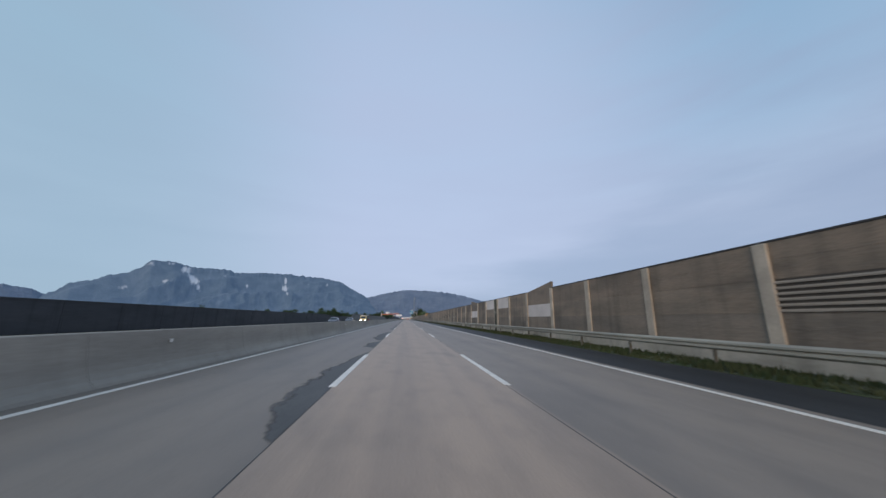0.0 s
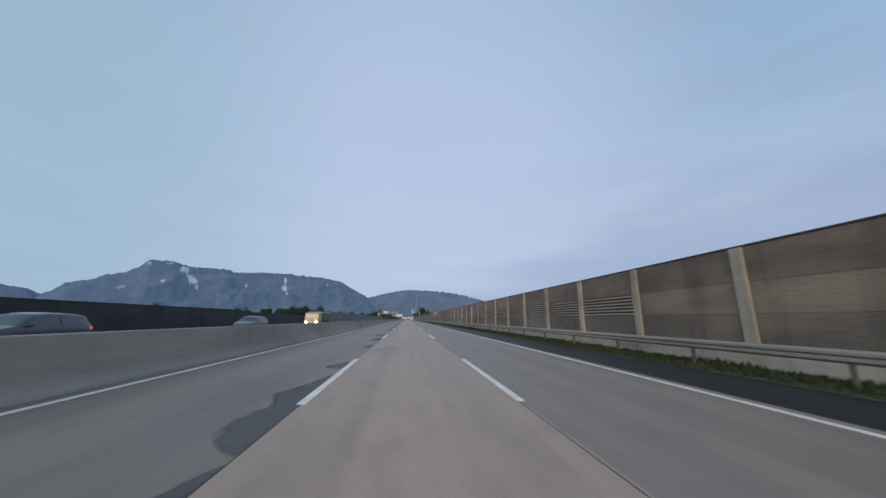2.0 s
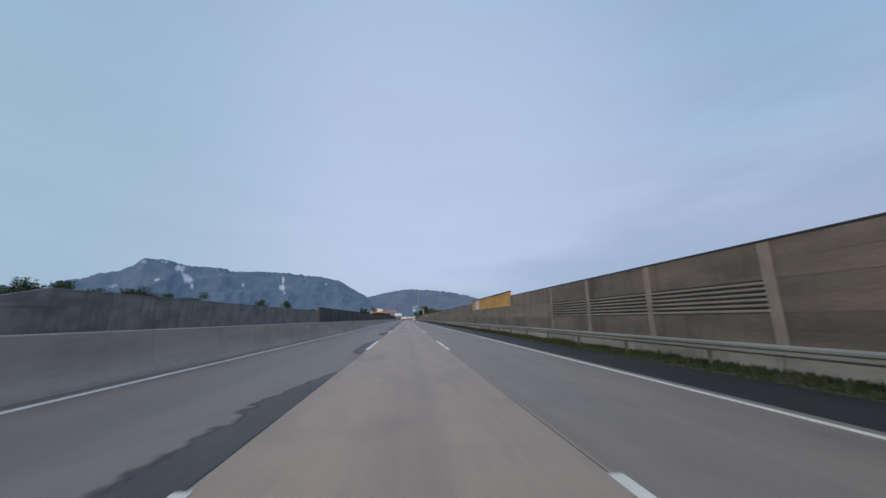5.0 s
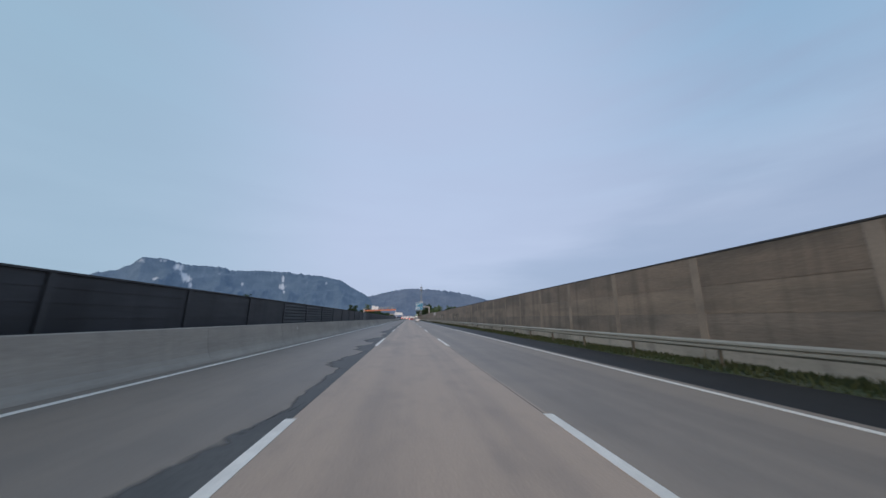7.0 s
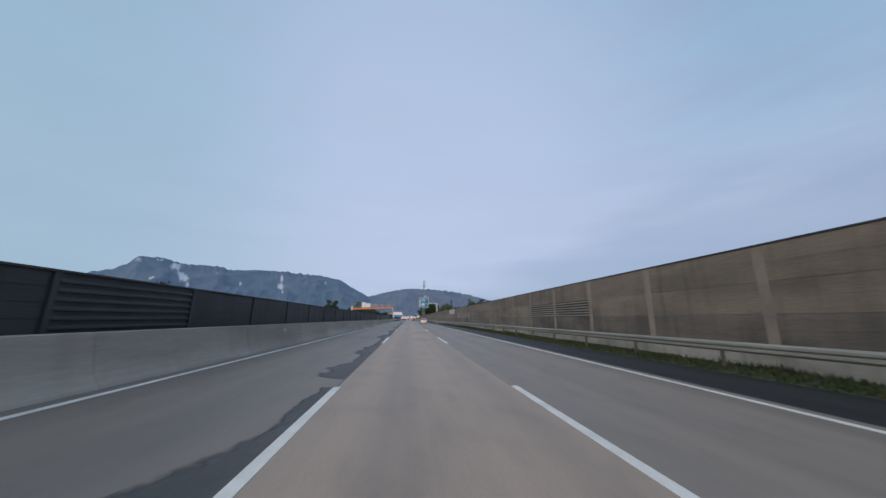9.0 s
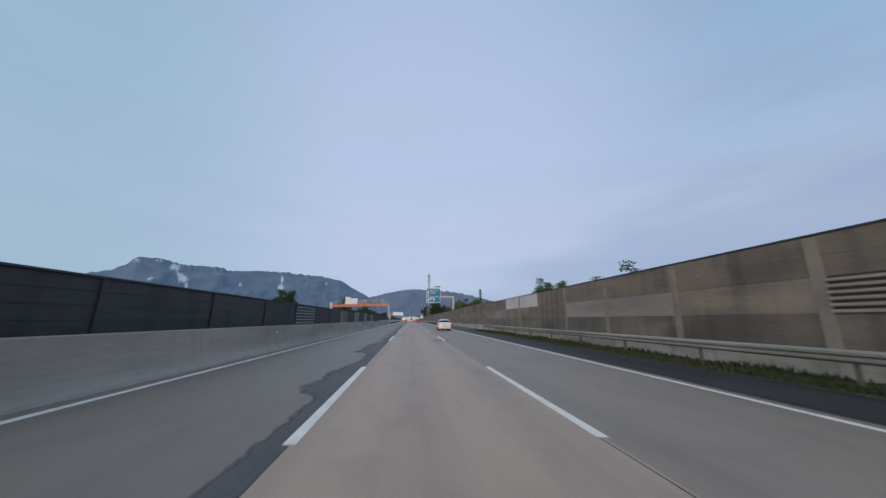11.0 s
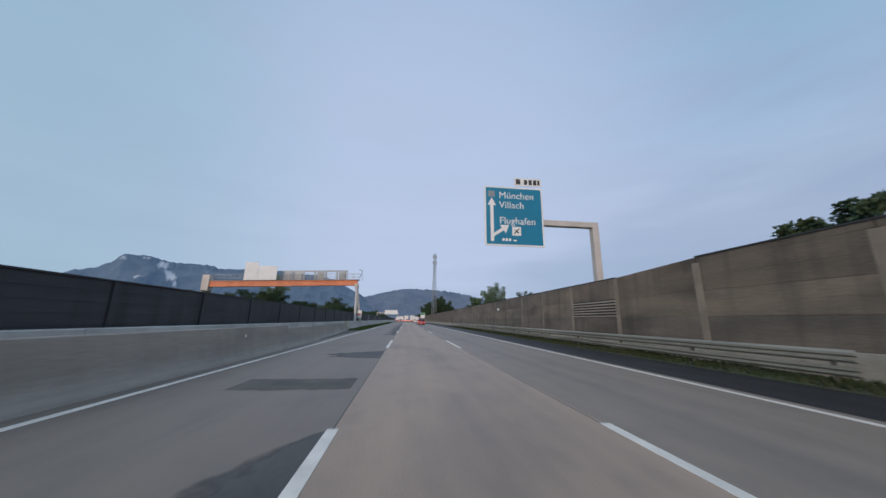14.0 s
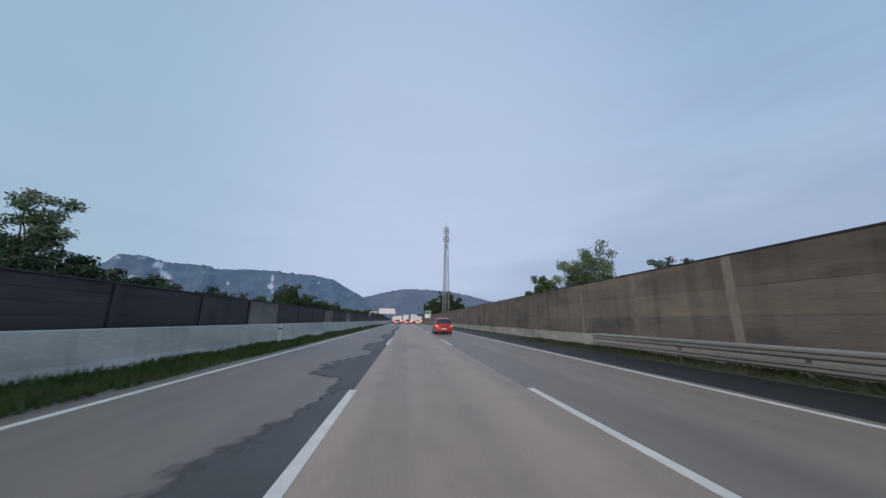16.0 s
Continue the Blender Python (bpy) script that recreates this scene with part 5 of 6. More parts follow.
plate = part("exit_plate", bm, SIGN_WHITE, sign, "small white plate with dark marks")
for a, b in ((8.62, 8.95), (9.25, 9.5), (9.6, 9.85), (9.95, 10.2), (10.28, 10.45)):
    bm = bmesh.new()
    box(bm, sx(a), sx(b), -0.008, -0.001, 11.34, 11.74)
    part("plate_bar", bm, CAP, plate)
bm = bmesh.new()
box(bm, sx(6.9), 0.23, 0.12, 0.58, 8.30, 8.715)
bevelled(bm, 0.02)
part("cantilever_arm", bm, PORTAL, sign)
for x in (6.9, 8.4, 9.9):
    bm = bmesh.new()
    box(bm, sx(x), sx(x) + 0.12, 0.062, 0.1, 6.7, 11.0)
    part("bracket", bm, STEEL, sign)
bm = bmesh.new()
v = box(bm, -0.24, 0.24, 0.10, 0.60, 0.0, 8.71)
bevelled(bm, 0.03)
part("column", bm, PORTAL, sign)
bm = bmesh.new()
box(bm, -0.8, 0.8, -0.3, 1.0, 0.0, 0.25)
part("footing", bm, PLINTH, sign)

# ---------------------------------------------------------------- orange gantry over the opposite carriageway
GY = 415.0
gantry = thing("sign_gantry", "orange sign gantry with grey walkway over the opposite carriageway", "sign gantry", (-7.05, GY, 0))


def gx(x):
    return x + 7.4


bm = bmesh.new()
box(bm, gx(-31.0), gx(-7.75), -0.45, 0.45, 7.05, 7.12)
box(bm, gx(-31.0), gx(-7.75), -0.45, 0.45, 7.86, 7.93)
for y in (-0.45, 0.37):
    box(bm, gx(-31.0), gx(-7.75), y, y + 0.08, 7.12, 7.28)
    box(bm, gx(-31.0), gx(-7.75), y, y + 0.08, 7.72, 7.86)
    for k in range(15):
        a = -30.9 + 1.47 * k
        tube(bm, (gx(a), y + 0.04, 7.25), (gx(a + 0.73), y + 0.04, 7.75), 0.05, sides=5)
        tube(bm, (gx(a + 0.73), y + 0.04, 7.75), (gx(a + 1.47), y + 0.04, 7.25), 0.05, sides=5)
box(bm, gx(-31.0), gx(-7.75), -0.40, 0.36, 7.2, 7.8)
part("beam", bm, ORANGE, gantry, "orange painted lattice beam")
bm = bmesh.new()
for y in (-0.62, 0.62):
    for z in (8.45, 8.95):
        tube(bm, (gx(-31.0), y, z), (gx(-7.4), y, z), 0.025, sides=5)
    for k in range(17):
        tube(bm, (gx(-31.0 + 1.5 * k), y, 7.93), (gx(-31.0 + 1.5 * k), y, 8.95), 0.022, sides=5)
box(bm, gx(-31.0), gx(-7.4), -0.66, 0.66, 7.935, 7.97)
part("walkway", bm, STEEL, gantry, "grey walkway with railings")
for x0, x1, z1 in ((-25.9, -23.82, 10.8), (-23.78, -20.9, 10.2)):
    bm = bmesh.new()
    box(bm, gx(x0), gx(x1), -0.78, -0.70, 7.98, z1)
    bevelled(bm, 0.02)
    board = part("sign_board", bm, SIGN_WHITE, gantry, "white back of a sign board")
    bm = bmesh.new()
    n_rib = 5
    for k in range(n_rib):
        x = x0 + 0.2 + (x1 - x0 - 0.5) * k / (n_rib - 1)
        box(bm, gx(x), gx(x) + 0.06, -0.83, -0.782, 8.2, z1 - 0.4)
    part("stiffener", bm, SIGN_WHITE, board)
for k in range(6):
    x0 = -20.82 + 1.87 * k
    bm = bmesh.new()
    box(bm, gx(x0), gx(x0) + 1.82, 0.70, 0.80, 9.45, 9.68)
    box(bm, gx(x0), gx(x0) + 0.12, 0.66, 0.80, 7.98, 9.45)
    box(bm, gx(x0) + 1.72, gx(x0) + 1.82, 0.66, 0.80, 7.98, 9.45)
    if k not in (2, 4):
        box(bm, gx(x0) + 0.3, gx(x0) + 1.55, 0.72, 0.9, 8.1, 9.38)
    part("signal_frame", bm, SIGN_BACK, gantry, "grey back of a lane signal frame")
for y in (-3.8, 1.6):
    bm = bmesh.new()
    tube(bm, (0.25, y, 1.0), (-0.35, -0.15 + y * 0.1, 6.7), 0.20, 0.15, 12)
    box(bm, 0.0, 0.5, y - 0.3, y + 0.3, 0.9, 1.04)
    part("leg", bm, PORTAL, gantry)
    bm = bmesh.new()
    box(bm, 0.08, 0.44, y - 0.4, y + 0.4, 0.0, 0.9)
    part("footing", bm, PLINTH, gantry)
bm = bmesh.new()
box(bm, -0.06, 0.62, 0.6, 0.64, 1.55, 2.8)
plate = part("warning_plate", bm, SIGN_WHITE, gantry, "white plate with a faded red field")
bm = bmesh.new()
box(bm, -0.02, 0.58, 0.59, 0.598, 2.0, 2.3)
part("red_field", bm, mat("faded_red", (0.55, 0.16, 0.13), (0.45, 0.13, 0.11), 2.0, 0.6, fine=0.1), plate)
bm = bmesh.new()
tube(bm, (0.28, 0.68, 1.08), (0.28, 0.68, 2.9), 0.04, sides=8)
part("plate_post", bm, STEEL, gantry)
bm = bmesh.new()
box(bm, -0.72, -0.12, -0.5, 0.5, 6.35, 7.06)
bevelled(bm, 0.03)
part("leg_head", bm, PORTAL, gantry)
bm = bmesh.new()
tube(bm, (0.0, -0.4, 7.9), (0.45, -0.4, 9.2), 0.04, 0.04, 6)
tube(bm, (0.45, -0.4, 9.2), (-0.15, -0.4, 9.5), 0.04, 0.04, 6)
part("ladder_hoop", bm, STEEL, gantry)
bm = bmesh.new()
box(bm, gx(-32.1), gx(-31.02), -0.6, 0.6, 0.0, 8.9)
bevelled(bm, 0.04)
part("leg", bm, PORTAL, gantry, "broad pale steel leg behind the far noise barrier")

# the deck follows the fall of the opposite carriageway and crosses it a little askew
for ob in gantry.children_recursive:
    if ob.name.split(".")[0] in ("beam", "walkway", "sign_board", "stiffener", "signal_frame") or "behind" in str(dict(ob).get("label", "")):
        ob.data.transform(Matrix(((0.94, 0, 0, 0), (0.06, 1, 0, 0), (0.042, 0, 1, -0.2), (0, 0, 0, 1))))

# ---------------------------------------------------------------- lattice radio mast
mast = thing("radio_mast", "tall grey lattice radio mast with aerials near its top", "radio mast", (15.0, 525.0, 0))
corners = [(math.cos(radians(a)), math.sin(radians(a))) for a in (90, 210, 330)]
TOP, R0, R1 = 36.0, 1.45, 0.62
levels = [TOP * k / 18 for k in range(19)]


def mast_at(c, z):
    r = R0 + (R1 - R0) * z / TOP
    return Vector((corners[c][0] * r, corners[c][1] * r, z))


for c in range(3):
    bm = bmesh.new()
    tube(bm, mast_at(c, 0), mast_at(c, TOP), 0.13, 0.09, 6)
    part("corner_leg", bm, STEEL, mast)
bm = bmesh.new()
for k in range(18):
    for c in range(3):
        d = (c + 1) % 3
        tube(bm, mast_at(c, levels[k]), mast_at(d, levels[k + 1]), 0.045, sides=4)
        tube(bm, mast_at(d, levels[k]), mast_at(c, levels[k + 1]), 0.045, sides=4)
        tube(bm, mast_at(c, levels[k]), mast_at(d, levels[k]), 0.045, sides=4)
tagged(part("bracing", bm, STEEL, mast), kind="stuff")
for k, (ang, z) in enumerate(((30, 34.2), (150, 34.2), (270, 34.2), (30, 31.0), (150, 31.0), (270, 31.0), (80, 28.5))):
    bm = bmesh.new()
    cx, cy = 1.05 * math.cos(radians(ang)), 1.05 * math.sin(radians(ang))
    box(bm, cx - 0.16, cx + 0.16, cy - 0.12, cy + 0.12, z - 0.9, z + 0.9)
    part("aerial", bm, SIGN_BACK, mast)
bm = bmesh.new()
tube(bm, (0, 0, TOP), (0, 0, TOP + 1.8), 0.05, 0.02, 6)
part("spike", bm, STEEL, mast)

# ---------------------------------------------------------------- signs and gantry far ahead
far_sign = thing("roadside_sign", "white and green roadside board on two posts", "road sign", (11.6, 566.0, 0))
GREEN = mat("green_sign_sheet", (0.10, 0.30, 0.17), (0.08, 0.26, 0.15), 0.8, 0.5, fine=0.05)
bm = bmesh.new()
box(bm, -1.4, 1.4, 0, 0.06, 2.5, 5.9)
part("board", bm, SIGN_WHITE, far_sign)
bm = bmesh.new()
box(bm, -1.25, 1.25, -0.008, -0.002, 4.3, 5.75)
part("green_field", bm, GREEN, far_sign)
for x in (-0.95, 0.95):
    bm = bmesh.new()
    tube(bm, (x, 0.12, 0), (x, 0.12, 5.8), 0.06, sides=8)
    part("post", bm, STEEL, far_sign)
far_gantry = thing("sign_gantry", "distant gantry carrying a wide white sign board over the opposite carriageway", "sign gantry", (-12.0, 640.0, 0))
bm = bmesh.new()
box(bm, -5.4, 5.6, -0.1, 0.0, 5.6, 9.2)
bevelled(bm, 0.03)
part("sign_board", bm, SIGN_WHITE, far_gantry)
bm = bmesh.new()
box(bm, -12.0, 6.4, 0.05, 0.7, 6.3, 7.1)
part("beam", bm, PORTAL, far_gantry)
for x in (-12.0, 5.8):
    bm = bmesh.new()
    box(bm, x, x + 0.6, 0.05, 0.7, 0, 6.3)
    part("leg", bm, PORTAL, far_gantry)

# ---------------------------------------------------------------- delineator posts and end block on the median
for k, y in enumerate((432.2, 468.0, 501.0, 534.0)):
    post = thing("delineator_post", "slim white marker post with a dark band at the grass edge", "marker post", (-6.0, y, 0), group="marker posts on the median")
    bm = bmesh.new()
    v = box(bm, -0.085, 0.085, -0.05, 0.05, 0.0, 1.06)
    v[4].co.z = v[7].co.z = 0.96
    bevelled(bm, 0.012)
    part("shaft", bm, SIGN_WHITE, post)
    bm = bmesh.new()
    box(bm, -0.089, 0.089, -0.054, 0.054, 0.80, 0.88)
    part("band", bm, CAP, post)
block = thing("barrier_end", "pale yellowed end block closing the concrete barrier", "barrier end", (-6.35, 402.2, 0))
bm = bmesh.new()
v = box(bm, -0.25, 0.25, 0.0, 0.35, 0.0, 1.08)
bevelled(bm, 0.04, 2)
part("block", bm, mat("yellowed_white", (0.62, 0.56, 0.46), (0.5, 0.45, 0.37), 2.0, 0.7, fine=0.12), block)

# ---------------------------------------------------------------- other traffic, standing in the lanes far ahead and opposite
jam = "queue of traffic far ahead"
grey_car = build_car("estate_car", "grey estate car with lit tail lamps in the queue", Hull(4.5, 1.8, 1.5, (0.08, 0.45)), GREY_PAINT, wheels=(0.9, 3.6), detail=0, group=jam, tail_mat=BRAKE_LIT)
grey_car.location = (1.9, 526.0, 0)
dark_car = build_car("saloon_car", "dark car with lit tail lamps in the queue", Hull(4.4, 1.8, 1.45), DARK_PAINT, wheels=(0.9, 3.5), detail=0, group=jam, tail_mat=BRAKE_LIT)
dark_car.location = (5.7, 542.0, 0)
for ob, x, y in ((grey_car, -1.9, 534.0), (dark_car, 1.9, 550.0), (white_car, -1.9, 556.0), (grey_car, 5.6, 592.0), (dark_car, -1.9, 582.0), (white_car, 1.9, 586.0), (red_car, -1.9, 604.0), (grey_car, 1.9, 614.0), (white_car, -1.9, 545.0), (red_car, 1.9, 540.0), (white_car, 5.7, 530.0), (white_car, 1.9, 576.0)):
    twin = copy_thing(ob, pose(x, y, 0))
    tagged(twin, ob["label"].split(" with ")[0] + " with lit tail lamps in the far queue", group=jam)
BOX_WHITE = mat("lorry_box_white", (0.86, 0.83, 0.8), (0.78, 0.75, 0.73), 0.6, 0.5, fine=0.06)


def lorry(label, x, y, box_mat, turn=0.0, length=8.0, tall=3.6, cab_mat=None, heads=True, group=""):
    """A box lorry whose tail is at the origin and whose cab is at the far end."""
    car = thing("lorry", label, "lorry", (x, y, 0), turn, group=group)
    bm = bmesh.new()
    box(bm, -1.2, 1.2, 0.0, length - 2.2, 1.0, tall)
    bevelled(bm, 0.04, 2)
    part("cargo_box", bm, box_mat, car)
    bm = bmesh.new()
    v = box(bm, -1.1, 1.1, length - 2.1, length, 0.55, min(tall - 0.1, 2.7))
    v[6].co.y -= 0.35
    v[7].co.y -= 0.35
    bevelled(bm, 0.08, 2)
    cab = part("cab", bm, cab_mat or box_mat, car)
    bm = bmesh.new()
    z_w = min(tall - 0.1, 2.7)
    v = box(bm, -0.98, 0.98, length - 0.30, length + 0.012, z_w - 0.75, z_w - 0.18)
    for corner, z in ((2, z_w - 0.75), (3, z_w - 0.75), (6, z_w - 0.18), (7, z_w - 0.18)):
        v[corner].co.y = length + 0.014 - 0.35 * (z - 0.55) / (z_w - 0.55)
    part("windscreen", bm, GLASS, cab)
    bm = bmesh.new()
    box(bm, -1.0, 1.0, 0.15, length - 0.3, 0.55, 0.98)
    part("chassis", bm, TRIM, car)
    tyre, rim = wheel_mesh(0.46, 0.28)
    for w in (1.3, length - 1.2):
        for side in (1, -1):
            hub = new("wheel", tyre)
            hub.parent = car
            hub.location = (side * 1.0, w, 0.46)
            hub.rotation_euler.z = 0 if side > 0 else math.pi
            inner = new("rim", rim)
            inner.parent = hub
    for side in (1, -1):
        bm = bmesh.new()
        box(bm, side * 0.95 - 0.2, side * 0.95 + 0.2, -0.03, 0.02, 0.82, 0.995)
        part("tail_lamp", bm, BRAKE_LIT if group else TAIL_RED, car)
        bm = bmesh.new()
        box(bm, side * 0.8 - 0.16, side * 0.8 + 0.16, length - 0.02, length + 0.03, 0.66, 0.86)
        part("headlight", bm, HEAD if heads else HEAD_DIM, car)
    return car


lorry("white box lorry with red tail lamps in the far queue", 5.7, 572.0, BOX_WHITE, group=jam)
lorry("tall white box lorry in the far queue", 4.6, 556.0, BOX_WHITE, tall=3.9, group=jam)
lorry("white box lorry between cars of the far queue", -1.9, 566.0, BOX_WHITE, tall=3.4, group=jam)
lorry("broad white lorry in the far queue", 1.2, 562.0, BOX_WHITE, tall=3.8, group=jam)
lorry("white lorry between the lanes of the far queue", 8.6, 588.0, BOX_WHITE, tall=3.5, group=jam)
lorry("white lorry at the inner edge of the far queue", -4.9, 592.0, BOX_WHITE, tall=3.3, group=jam)
PALE_YELLOW = mat("pale_yellow_van", (0.62, 0.50, 0.26), (0.52, 0.42, 0.22), 0.6, 0.5, fine=0.06)
van = lorry("low van with pale yellow cab, dark body and white roof, oncoming", -11.8, 102.6, DARK_PAINT, math.pi, 7.0, 2.15, PALE_YELLOW)
van.scale.x = 0.86
bm = bmesh.new()
box(bm, -1.23, 1.23, -0.02, 4.86, 2.155, 2.225)
bevelled(bm, 0.02, 1)
part("roof", bm, BOX_WHITE, van, "white roof edge")


def oncoming(label, x, y, paint):
    car = build_car("hatchback_car", label, Hull(4.1, 1.75, 1.48, (0.09, 0.42)), paint, wheels=(0.75, 3.25), detail=0, group="oncoming cars")
    car.location, car.rotation_euler.z = (x, y, 0), math.pi
    for ob in car.children:
        if ob.name.startswith("headlight"):
            ob.data.materials.clear()
            ob.data.materials.append(HEAD)
    return car


oncoming("dark oncoming car with bright headlights beside the concrete barrier", -13.6, 65.0, DARK_PAINT)
oncoming("dark grey oncoming car with bright headlights", -13.6, 84.0, DARK_PAINT)
oncoming("dark oncoming car with headlights behind the gantry", -9.8, 470.0, DARK_PAINT)

# ---------------------------------------------------------------- trees
BARK = mat("bark", (0.07, 0.055, 0.042), (0.045, 0.036, 0.028), 3.0, 0.9, bump=0.6, fine=0.3)


def leaf_mat(name, a, b):
    m = mat(name, a, b, 0.5, 0.75, fine=0.35, spec=0.25)
    m.node_tree.nodes["Principled BSDF"].inputs["Transmission Weight"].default_value = 0.0
    return m


LEAF = leaf_mat("green_leaves", (0.07, 0.12, 0.045), (0.12, 0.165, 0.065))
LEAF_PALE = leaf_mat("pale_leaves", (0.115, 0.18, 0.10), (0.165, 0.22, 0.13))
LEAF_DARK = leaf_mat("dark_leaves", (0.04, 0.07, 0.036), (0.07, 0.10, 0.05))


def foliage(name, tips, per_tip, reach, size, material, rng, parent, flat=0.8):
    """Leaves in small clumps round the tips of twigs."""
    n = len(tips) * per_tip
    centre = np.repeat(np.array(tips), per_tip, axis=0) + rng.normal(0, 1, (n, 3)).clip(-1.5, 1.5) * reach * np.array((1, 1, flat))
    a = rng.normal(0, 1, (n, 3))
    a /= np.linalg.norm(a, axis=1)[:, None]
    b = np.cross(a, rng.normal(0, 1, (n, 3)))
    b /= np.linalg.norm(b, axis=1)[:, None]
    s = (size * rng.uniform(0.6, 1.3, n))[:, None]
    corners = np.stack([centre - a * s, centre + b * s * 0.55, centre + a * s, centre - b * s * 0.55], 1).reshape(-1, 3)
    data = bpy.data.meshes.new(name)
    data.from_pydata(corners.tolist(), [], np.arange(4 * n).reshape(n, 4).tolist())
    data.materials.append(material)
    ob = new(name, data)
    ob.parent = parent
    return ob


def tree(label, x, y, tall, wide, seed, material=None, kind="broad", leaves=60, group="", leaf=0.14):
    rng = np.random.default_rng(seed)
    ob = thing("tree" if kind != "bush" else "bush", label, "tree" if kind != "bush" else "bush", (x, y, -0.06), group=group)
    bm = bmesh.new()
    tips = []
    trunk_top = tall * (0.95 if kind == "conifer" else 0.55 if kind == "broad" else 0.3)
    r = 0.018 * tall + 0.05 if kind != "conifer" else 0.008 * tall + 0.03
    sway = rng.normal(0, (0.03 if kind != "conifer" else 0.006) * tall, (6, 2))
    sway[0] = 0
    pts = [Vector((sway[k][0] * k / 5, sway[k][1] * k / 5, trunk_top * k / 5)) for k in range(6)]
    for k in range(5):
        tube(bm, pts[k], pts[k + 1], r * (1 - k / 6), r * (1 - (k + 1) / 6), 7)
    n_limb = {"broad": 18, "conifer": 46, "bush": 20}[kind]
    for k in range(n_limb):
        f = (0.35 + 0.65 * k / n_limb) if kind == "broad" else (0.12 + 0.86 * k / n_limb) if kind == "conifer" else 0.1 + 0.9 * k / n_limb
        root = pts[0].lerp(pts[-1], f)
        ang = 2.4 * k + rng.uniform(-0.5, 0.5)
        if kind == "conifer":
            out, up = wide * (1.02 - f) * rng.uniform(0.55, 1.2), -0.05 * tall * (1 - f)
        elif kind == "broad":
            out = wide * rng.uniform(0.45, 1.05) * (1.15 - 0.55 * abs(f - 0.55))
            up = (tall - trunk_top * f) * rng.uniform(0.25, 0.95) * (0.45 + 0.55 * f)
        else:
            out, up = wide * rng.uniform(0.4, 1.0), (tall - root.z) * rng.uniform(0.2, 0.95)
        end = root + Vector((out * math.cos(ang), out * math.sin(ang), up))
        mid = root.lerp(end, 0.5) + Vector(rng.normal(0, (0.04 if kind != "conifer" else 0.008) * tall, 3).tolist())
        tube(bm, root, mid, r * 0.42 * (1 - 0.5 * f), r * 0.22, 5)
        tube(bm, mid, end, r * 0.22, r * 0.06, 5)
        for m in range(6 if kind != "conifer" else 5):
            p = root.lerp(mid, 0.5 + 0.5 * m / 5) if m < 2 else mid.lerp(end, (m - 1) / 4)
            spread = 0.16 * wide if kind != "conifer" else 0.035 * wide
            q = p + Vector(rng.normal(0, 1, 3).tolist()) * spread * (1.3 if kind == "broad" else 1.0)
            tube(bm, p, q, r * 0.09, r * 0.03, 4, False)
            tips.append(tuple(q))
    part("trunk", bm, BARK, ob)
    foliage("crown", tips, int(leaves * 2.3), wide * (0.135 if kind != "conifer" else 0.06), leaf if kind != "conifer" else 0.06, material or LEAF, rng, ob)
    return ob


row_r = "trees behind the near noise barrier"
tree("light green broadleaved tree rising over the noise barrier", 26.5, 456.0, 12.8, 3.3, 11, LEAF_PALE, leaves=70, group=row_r)
tree("young broadleaved tree beside the taller one", 22.6, 461.0, 9.2, 2.2, 12, LEAF, group=row_r)
tree("round dark tree behind the noise barrier", 35.2, 449.0, 10.7, 2.3, 13, LEAF_DARK, "bush", 44, group=row_r)
tree("small dark tree behind the noise barrier", 31.0, 456.0, 8.6, 1.4, 14, LEAF_DARK, "bush", 34, group=row_r)
tree("thin conifer standing over the noise barrier", 18.6, 361.5, 9.8, 2.2, 15, LEAF, "conifer", 8, group=row_r)
tree("spreading leafy shrub over the noise barrier", 17.4, 366.2, 6.7, 3.1, 16, LEAF, "bush", 46, group=row_r)
tree("low dark shrub over the noise barrier", 17.6, 371.0, 6.9, 1.7, 17, LEAF_DARK, "bush", 60, group=row_r)
tree("dark tree close behind the noise barrier", 18.5, 308.0, 6.2, 2.2, 18, LEAF_DARK, "bush", 80, leaf=0.09, group=row_r)
tree("round tree behind the noise barrier", 21.2, 326.9, 7.2, 2.2, 19, LEAF, "bush", 90, leaf=0.09, group=row_r)
row_l = "trees beyond the far noise barrier"
tree("tall loose broadleaved tree beyond the far noise barrier", -31.4, 442.5, 13.4, 2.3, 21, LEAF_PALE, leaves=40, group=row_l)
tree("broad bush beyond the far noise barrier", -32.5, 446.0, 8.2, 2.6, 22, LEAF_DARK, "bush", 70, group=row_l)
tree("round dark bush beyond the far noise barrier", -35.5, 436.0, 7.9, 2.7, 24, LEAF_DARK, "bush", 90, group=row_l)
tree("dense dark bush beyond the far noise barrier", -29.8, 366.5, 7.9, 3.1, 23, LEAF_DARK, "bush", 110, group=row_l)
for k, (x, y, h) in enumerate(((-25.5, 405.0, 4.3), (-26.6, 428.0, 6.3), (-27.6, 430.0, 6.0), (-25.0, 437.5, 4.9), (-25.0, 441.0, 5.2), (-24.0, 445.0, 5.3))):
    tree("leafy hedge shrub beyond the far noise barrier", x, y, h, 2.3, 31 + k, LEAF_DARK, "bush", 80, group=row_l)
for k, (x, y, h) in enumerate(((-27, 450, 4.9), (-27, 457, 4.8), (-27, 464, 4.8), (-27.5, 472, 4.9), (-28, 486, 7.0), (-29, 498, 9.6), (-28, 510, 7.8), (-28, 524, 7.2), (-28, 540, 7.1), (-28, 556, 7.1))):
    tree("dense hedge tree beyond the far noise barrier", x, y, h, 3.4, 131 + k, LEAF_DARK, "bush", 44, group=row_l, leaf=0.2)
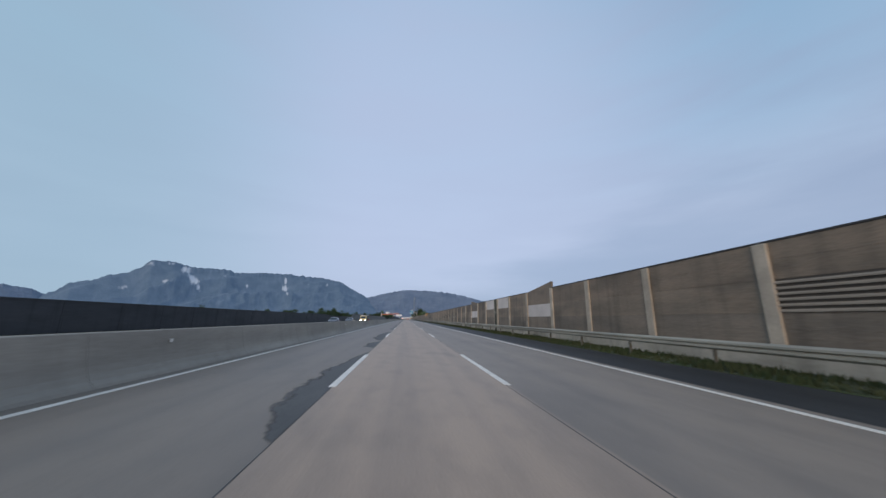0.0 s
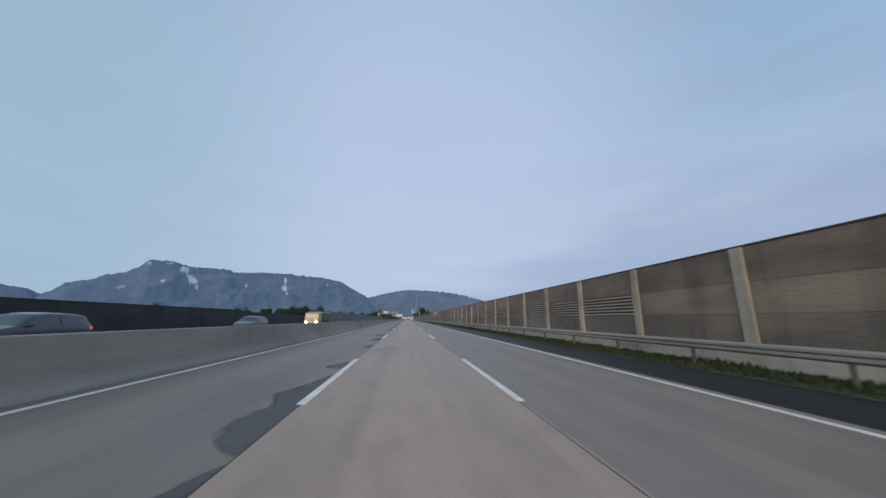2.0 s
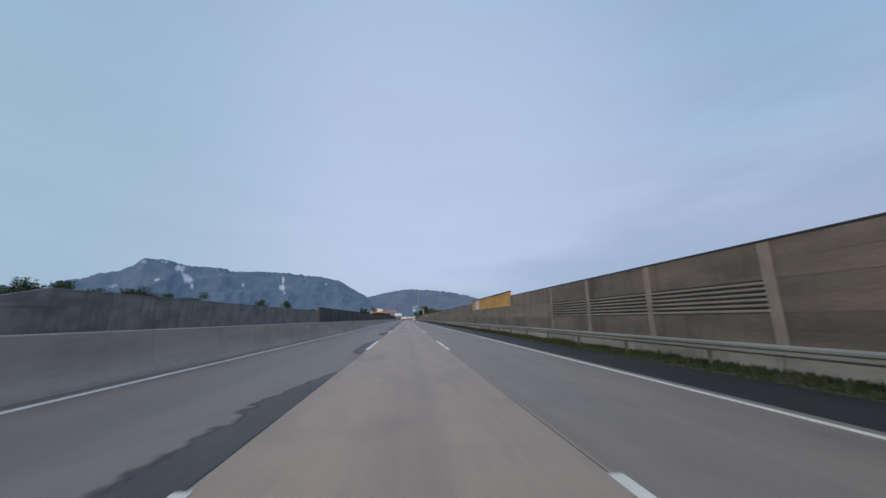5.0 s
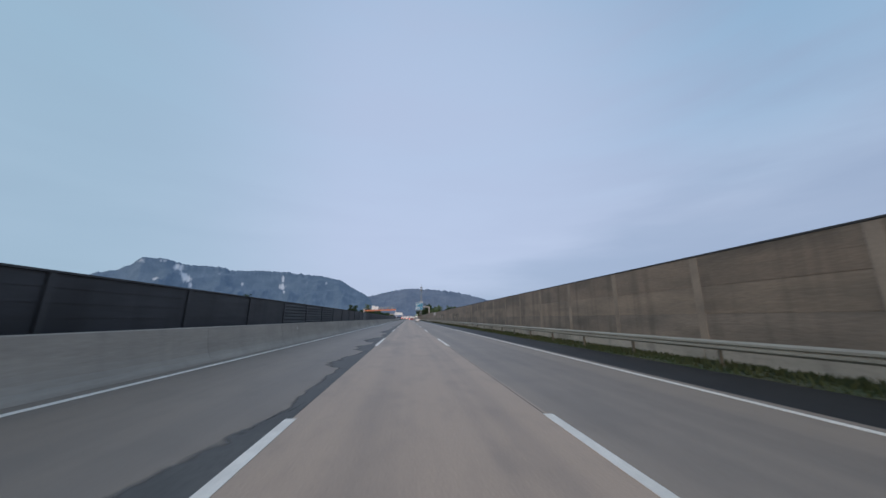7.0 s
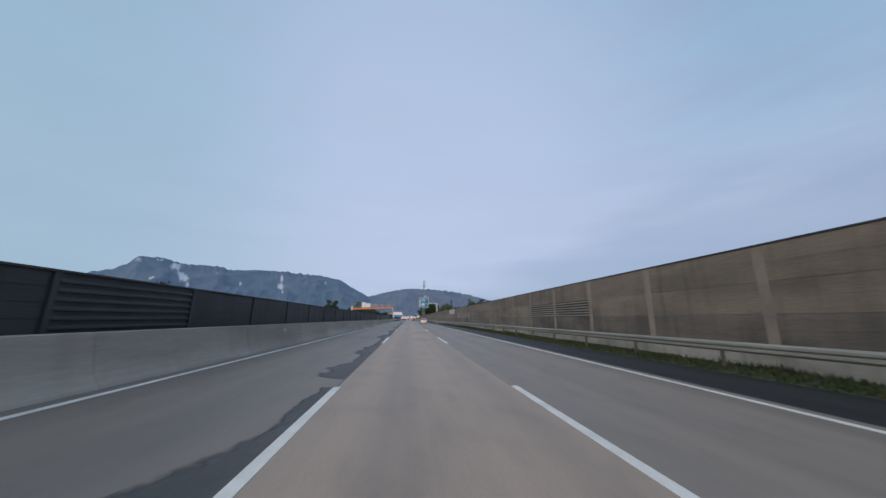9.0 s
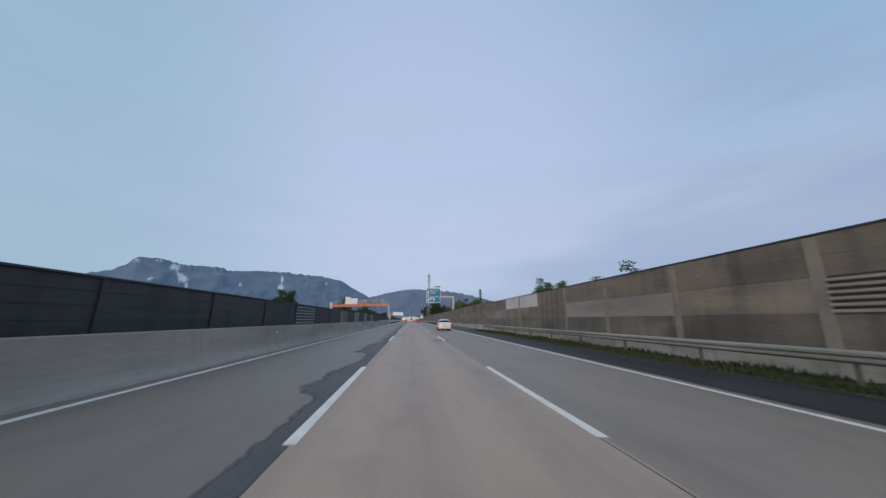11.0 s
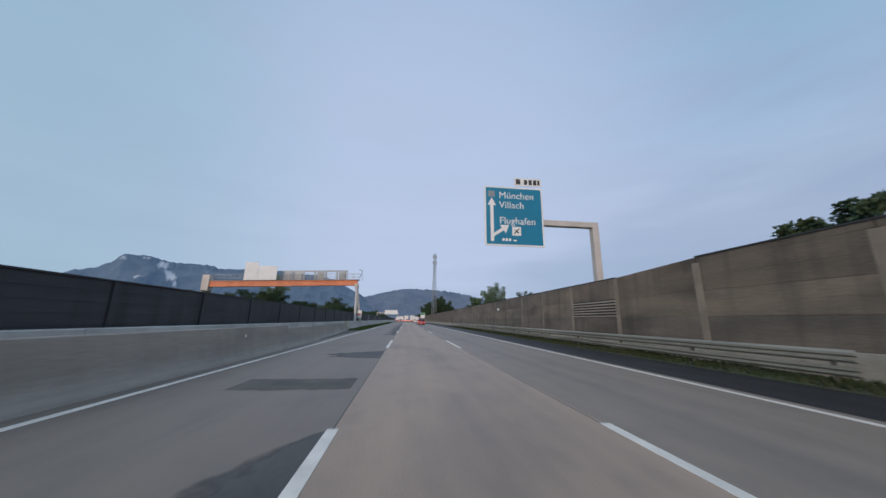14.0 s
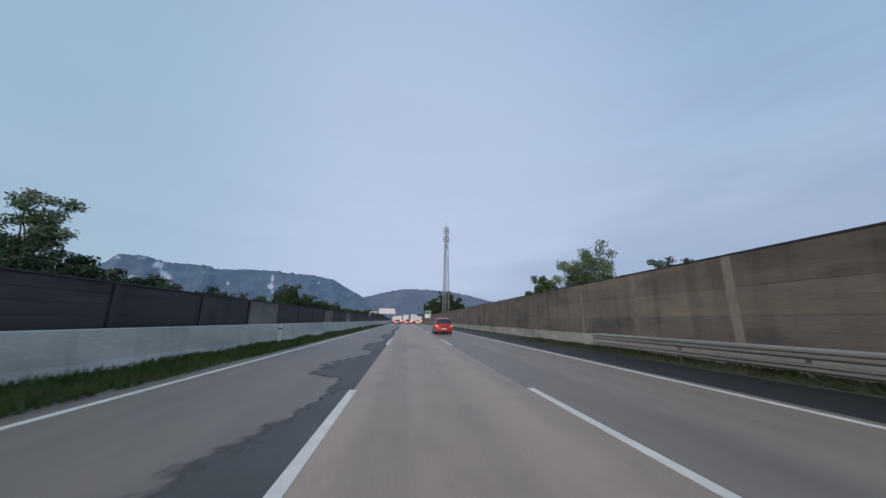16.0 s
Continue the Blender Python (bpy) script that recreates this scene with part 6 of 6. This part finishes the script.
for k, (x, y, h) in enumerate(((-40, 168, 4.3), (-42, 174, 4.2), (-40, 181, 4.5), (-44, 189, 4.6), (-41, 196, 4.7))):
    tree("dark bush in the field beyond the low wall", x, y, h, 3.6, 41 + k, LEAF_DARK, "bush", 90, group="bushes in the field")
clump = "trees around the mast"
for k, (x, y, h) in enumerate(((15.6, 588, 7.5), (15.8, 604, 9.5), (15.5, 622, 11.5), (19, 634, 15.5), (24, 638, 19.5), (30, 642, 22), (36, 646, 19.5), (42, 650, 15.5), (22, 622, 14), (28, 626, 17.5), (34, 630, 17), (40, 632, 13), (48, 655, 11))):
    tree("dark broadleaved tree in the clump behind the mast", x, y, h, h * 0.26, 61 + k, LEAF_DARK, "bush", 56, group=clump, leaf=0.34)


def woods(name, label, spots, seed):
    """Far trees as one mass of leaf clumps with an uneven top."""
    rng = np.random.default_rng(seed)
    tips = []
    for x, y, h, w in spots:
        n = 46
        z = rng.uniform(0.02, 1.0, n)
        ang, rad = rng.uniform(0, 6.283, n), np.sqrt(rng.uniform(0, 1, n)) * w * np.sqrt(np.clip(1.05 - z ** 2, 0.02, 1))
        tips += [(x + r * math.cos(a), y + r * math.sin(a), h * k) for a, r, k in zip(ang, rad, z)]
    ob = foliage(name, tips, 30, 0.75, 0.42, LEAF_DARK, rng, None)
    return tagged(ob, label, "woods", kind="stuff")


rng = np.random.default_rng(77)
woods("far_woods", "dark line of woods beyond the opposite carriageway", [(-30 - 90 * rng.uniform() ** 1.5, y, rng.uniform(5, 9.5), rng.uniform(2.5, 4.5)) for y in np.linspace(490, 950, 90)], 78)
woods("far_woods", "dark far tree line across the fields", [(-70 - 160 * rng.uniform(), y, rng.uniform(6, 11), rng.uniform(3, 6)) for y in np.linspace(300, 1100, 110)], 79)
woods("far_woods", "dark woods beyond the near noise barrier far ahead", [(20 + 60 * rng.uniform(), y, rng.uniform(6, 11), rng.uniform(3, 5)) for y in np.linspace(640, 1000, 50)], 80)

woods("far_woods", "dark row of trees close behind the far noise barrier", [(-24 - 14 * rng.uniform(), y, rng.uniform(3.8, 6.2), rng.uniform(2.0, 3.4)) for y in np.linspace(520, 800, 70)], 81)

# ---------------------------------------------------------------- small signs on the walls
for x, y, z, w, h, label_of in ((12.68, 401.6, 2.85, 0.9, 0.28, "small white plate fixed to the noise barrier"),):
    small = thing("wall_plate", label_of, "sign plate", (x, y, z))
    bm = bmesh.new()
    box(bm, 0.0, 0.05, -w / 2, w / 2, -h / 2, h / 2)
    bevelled(bm, 0.01)
    part("plate", bm, SIGN_WHITE, small)
    bm = bmesh.new()
    box(bm, 0.05, 0.13, -0.03, 0.03, -h / 2, h / 2)
    part("bracket", bm, STEEL, small)
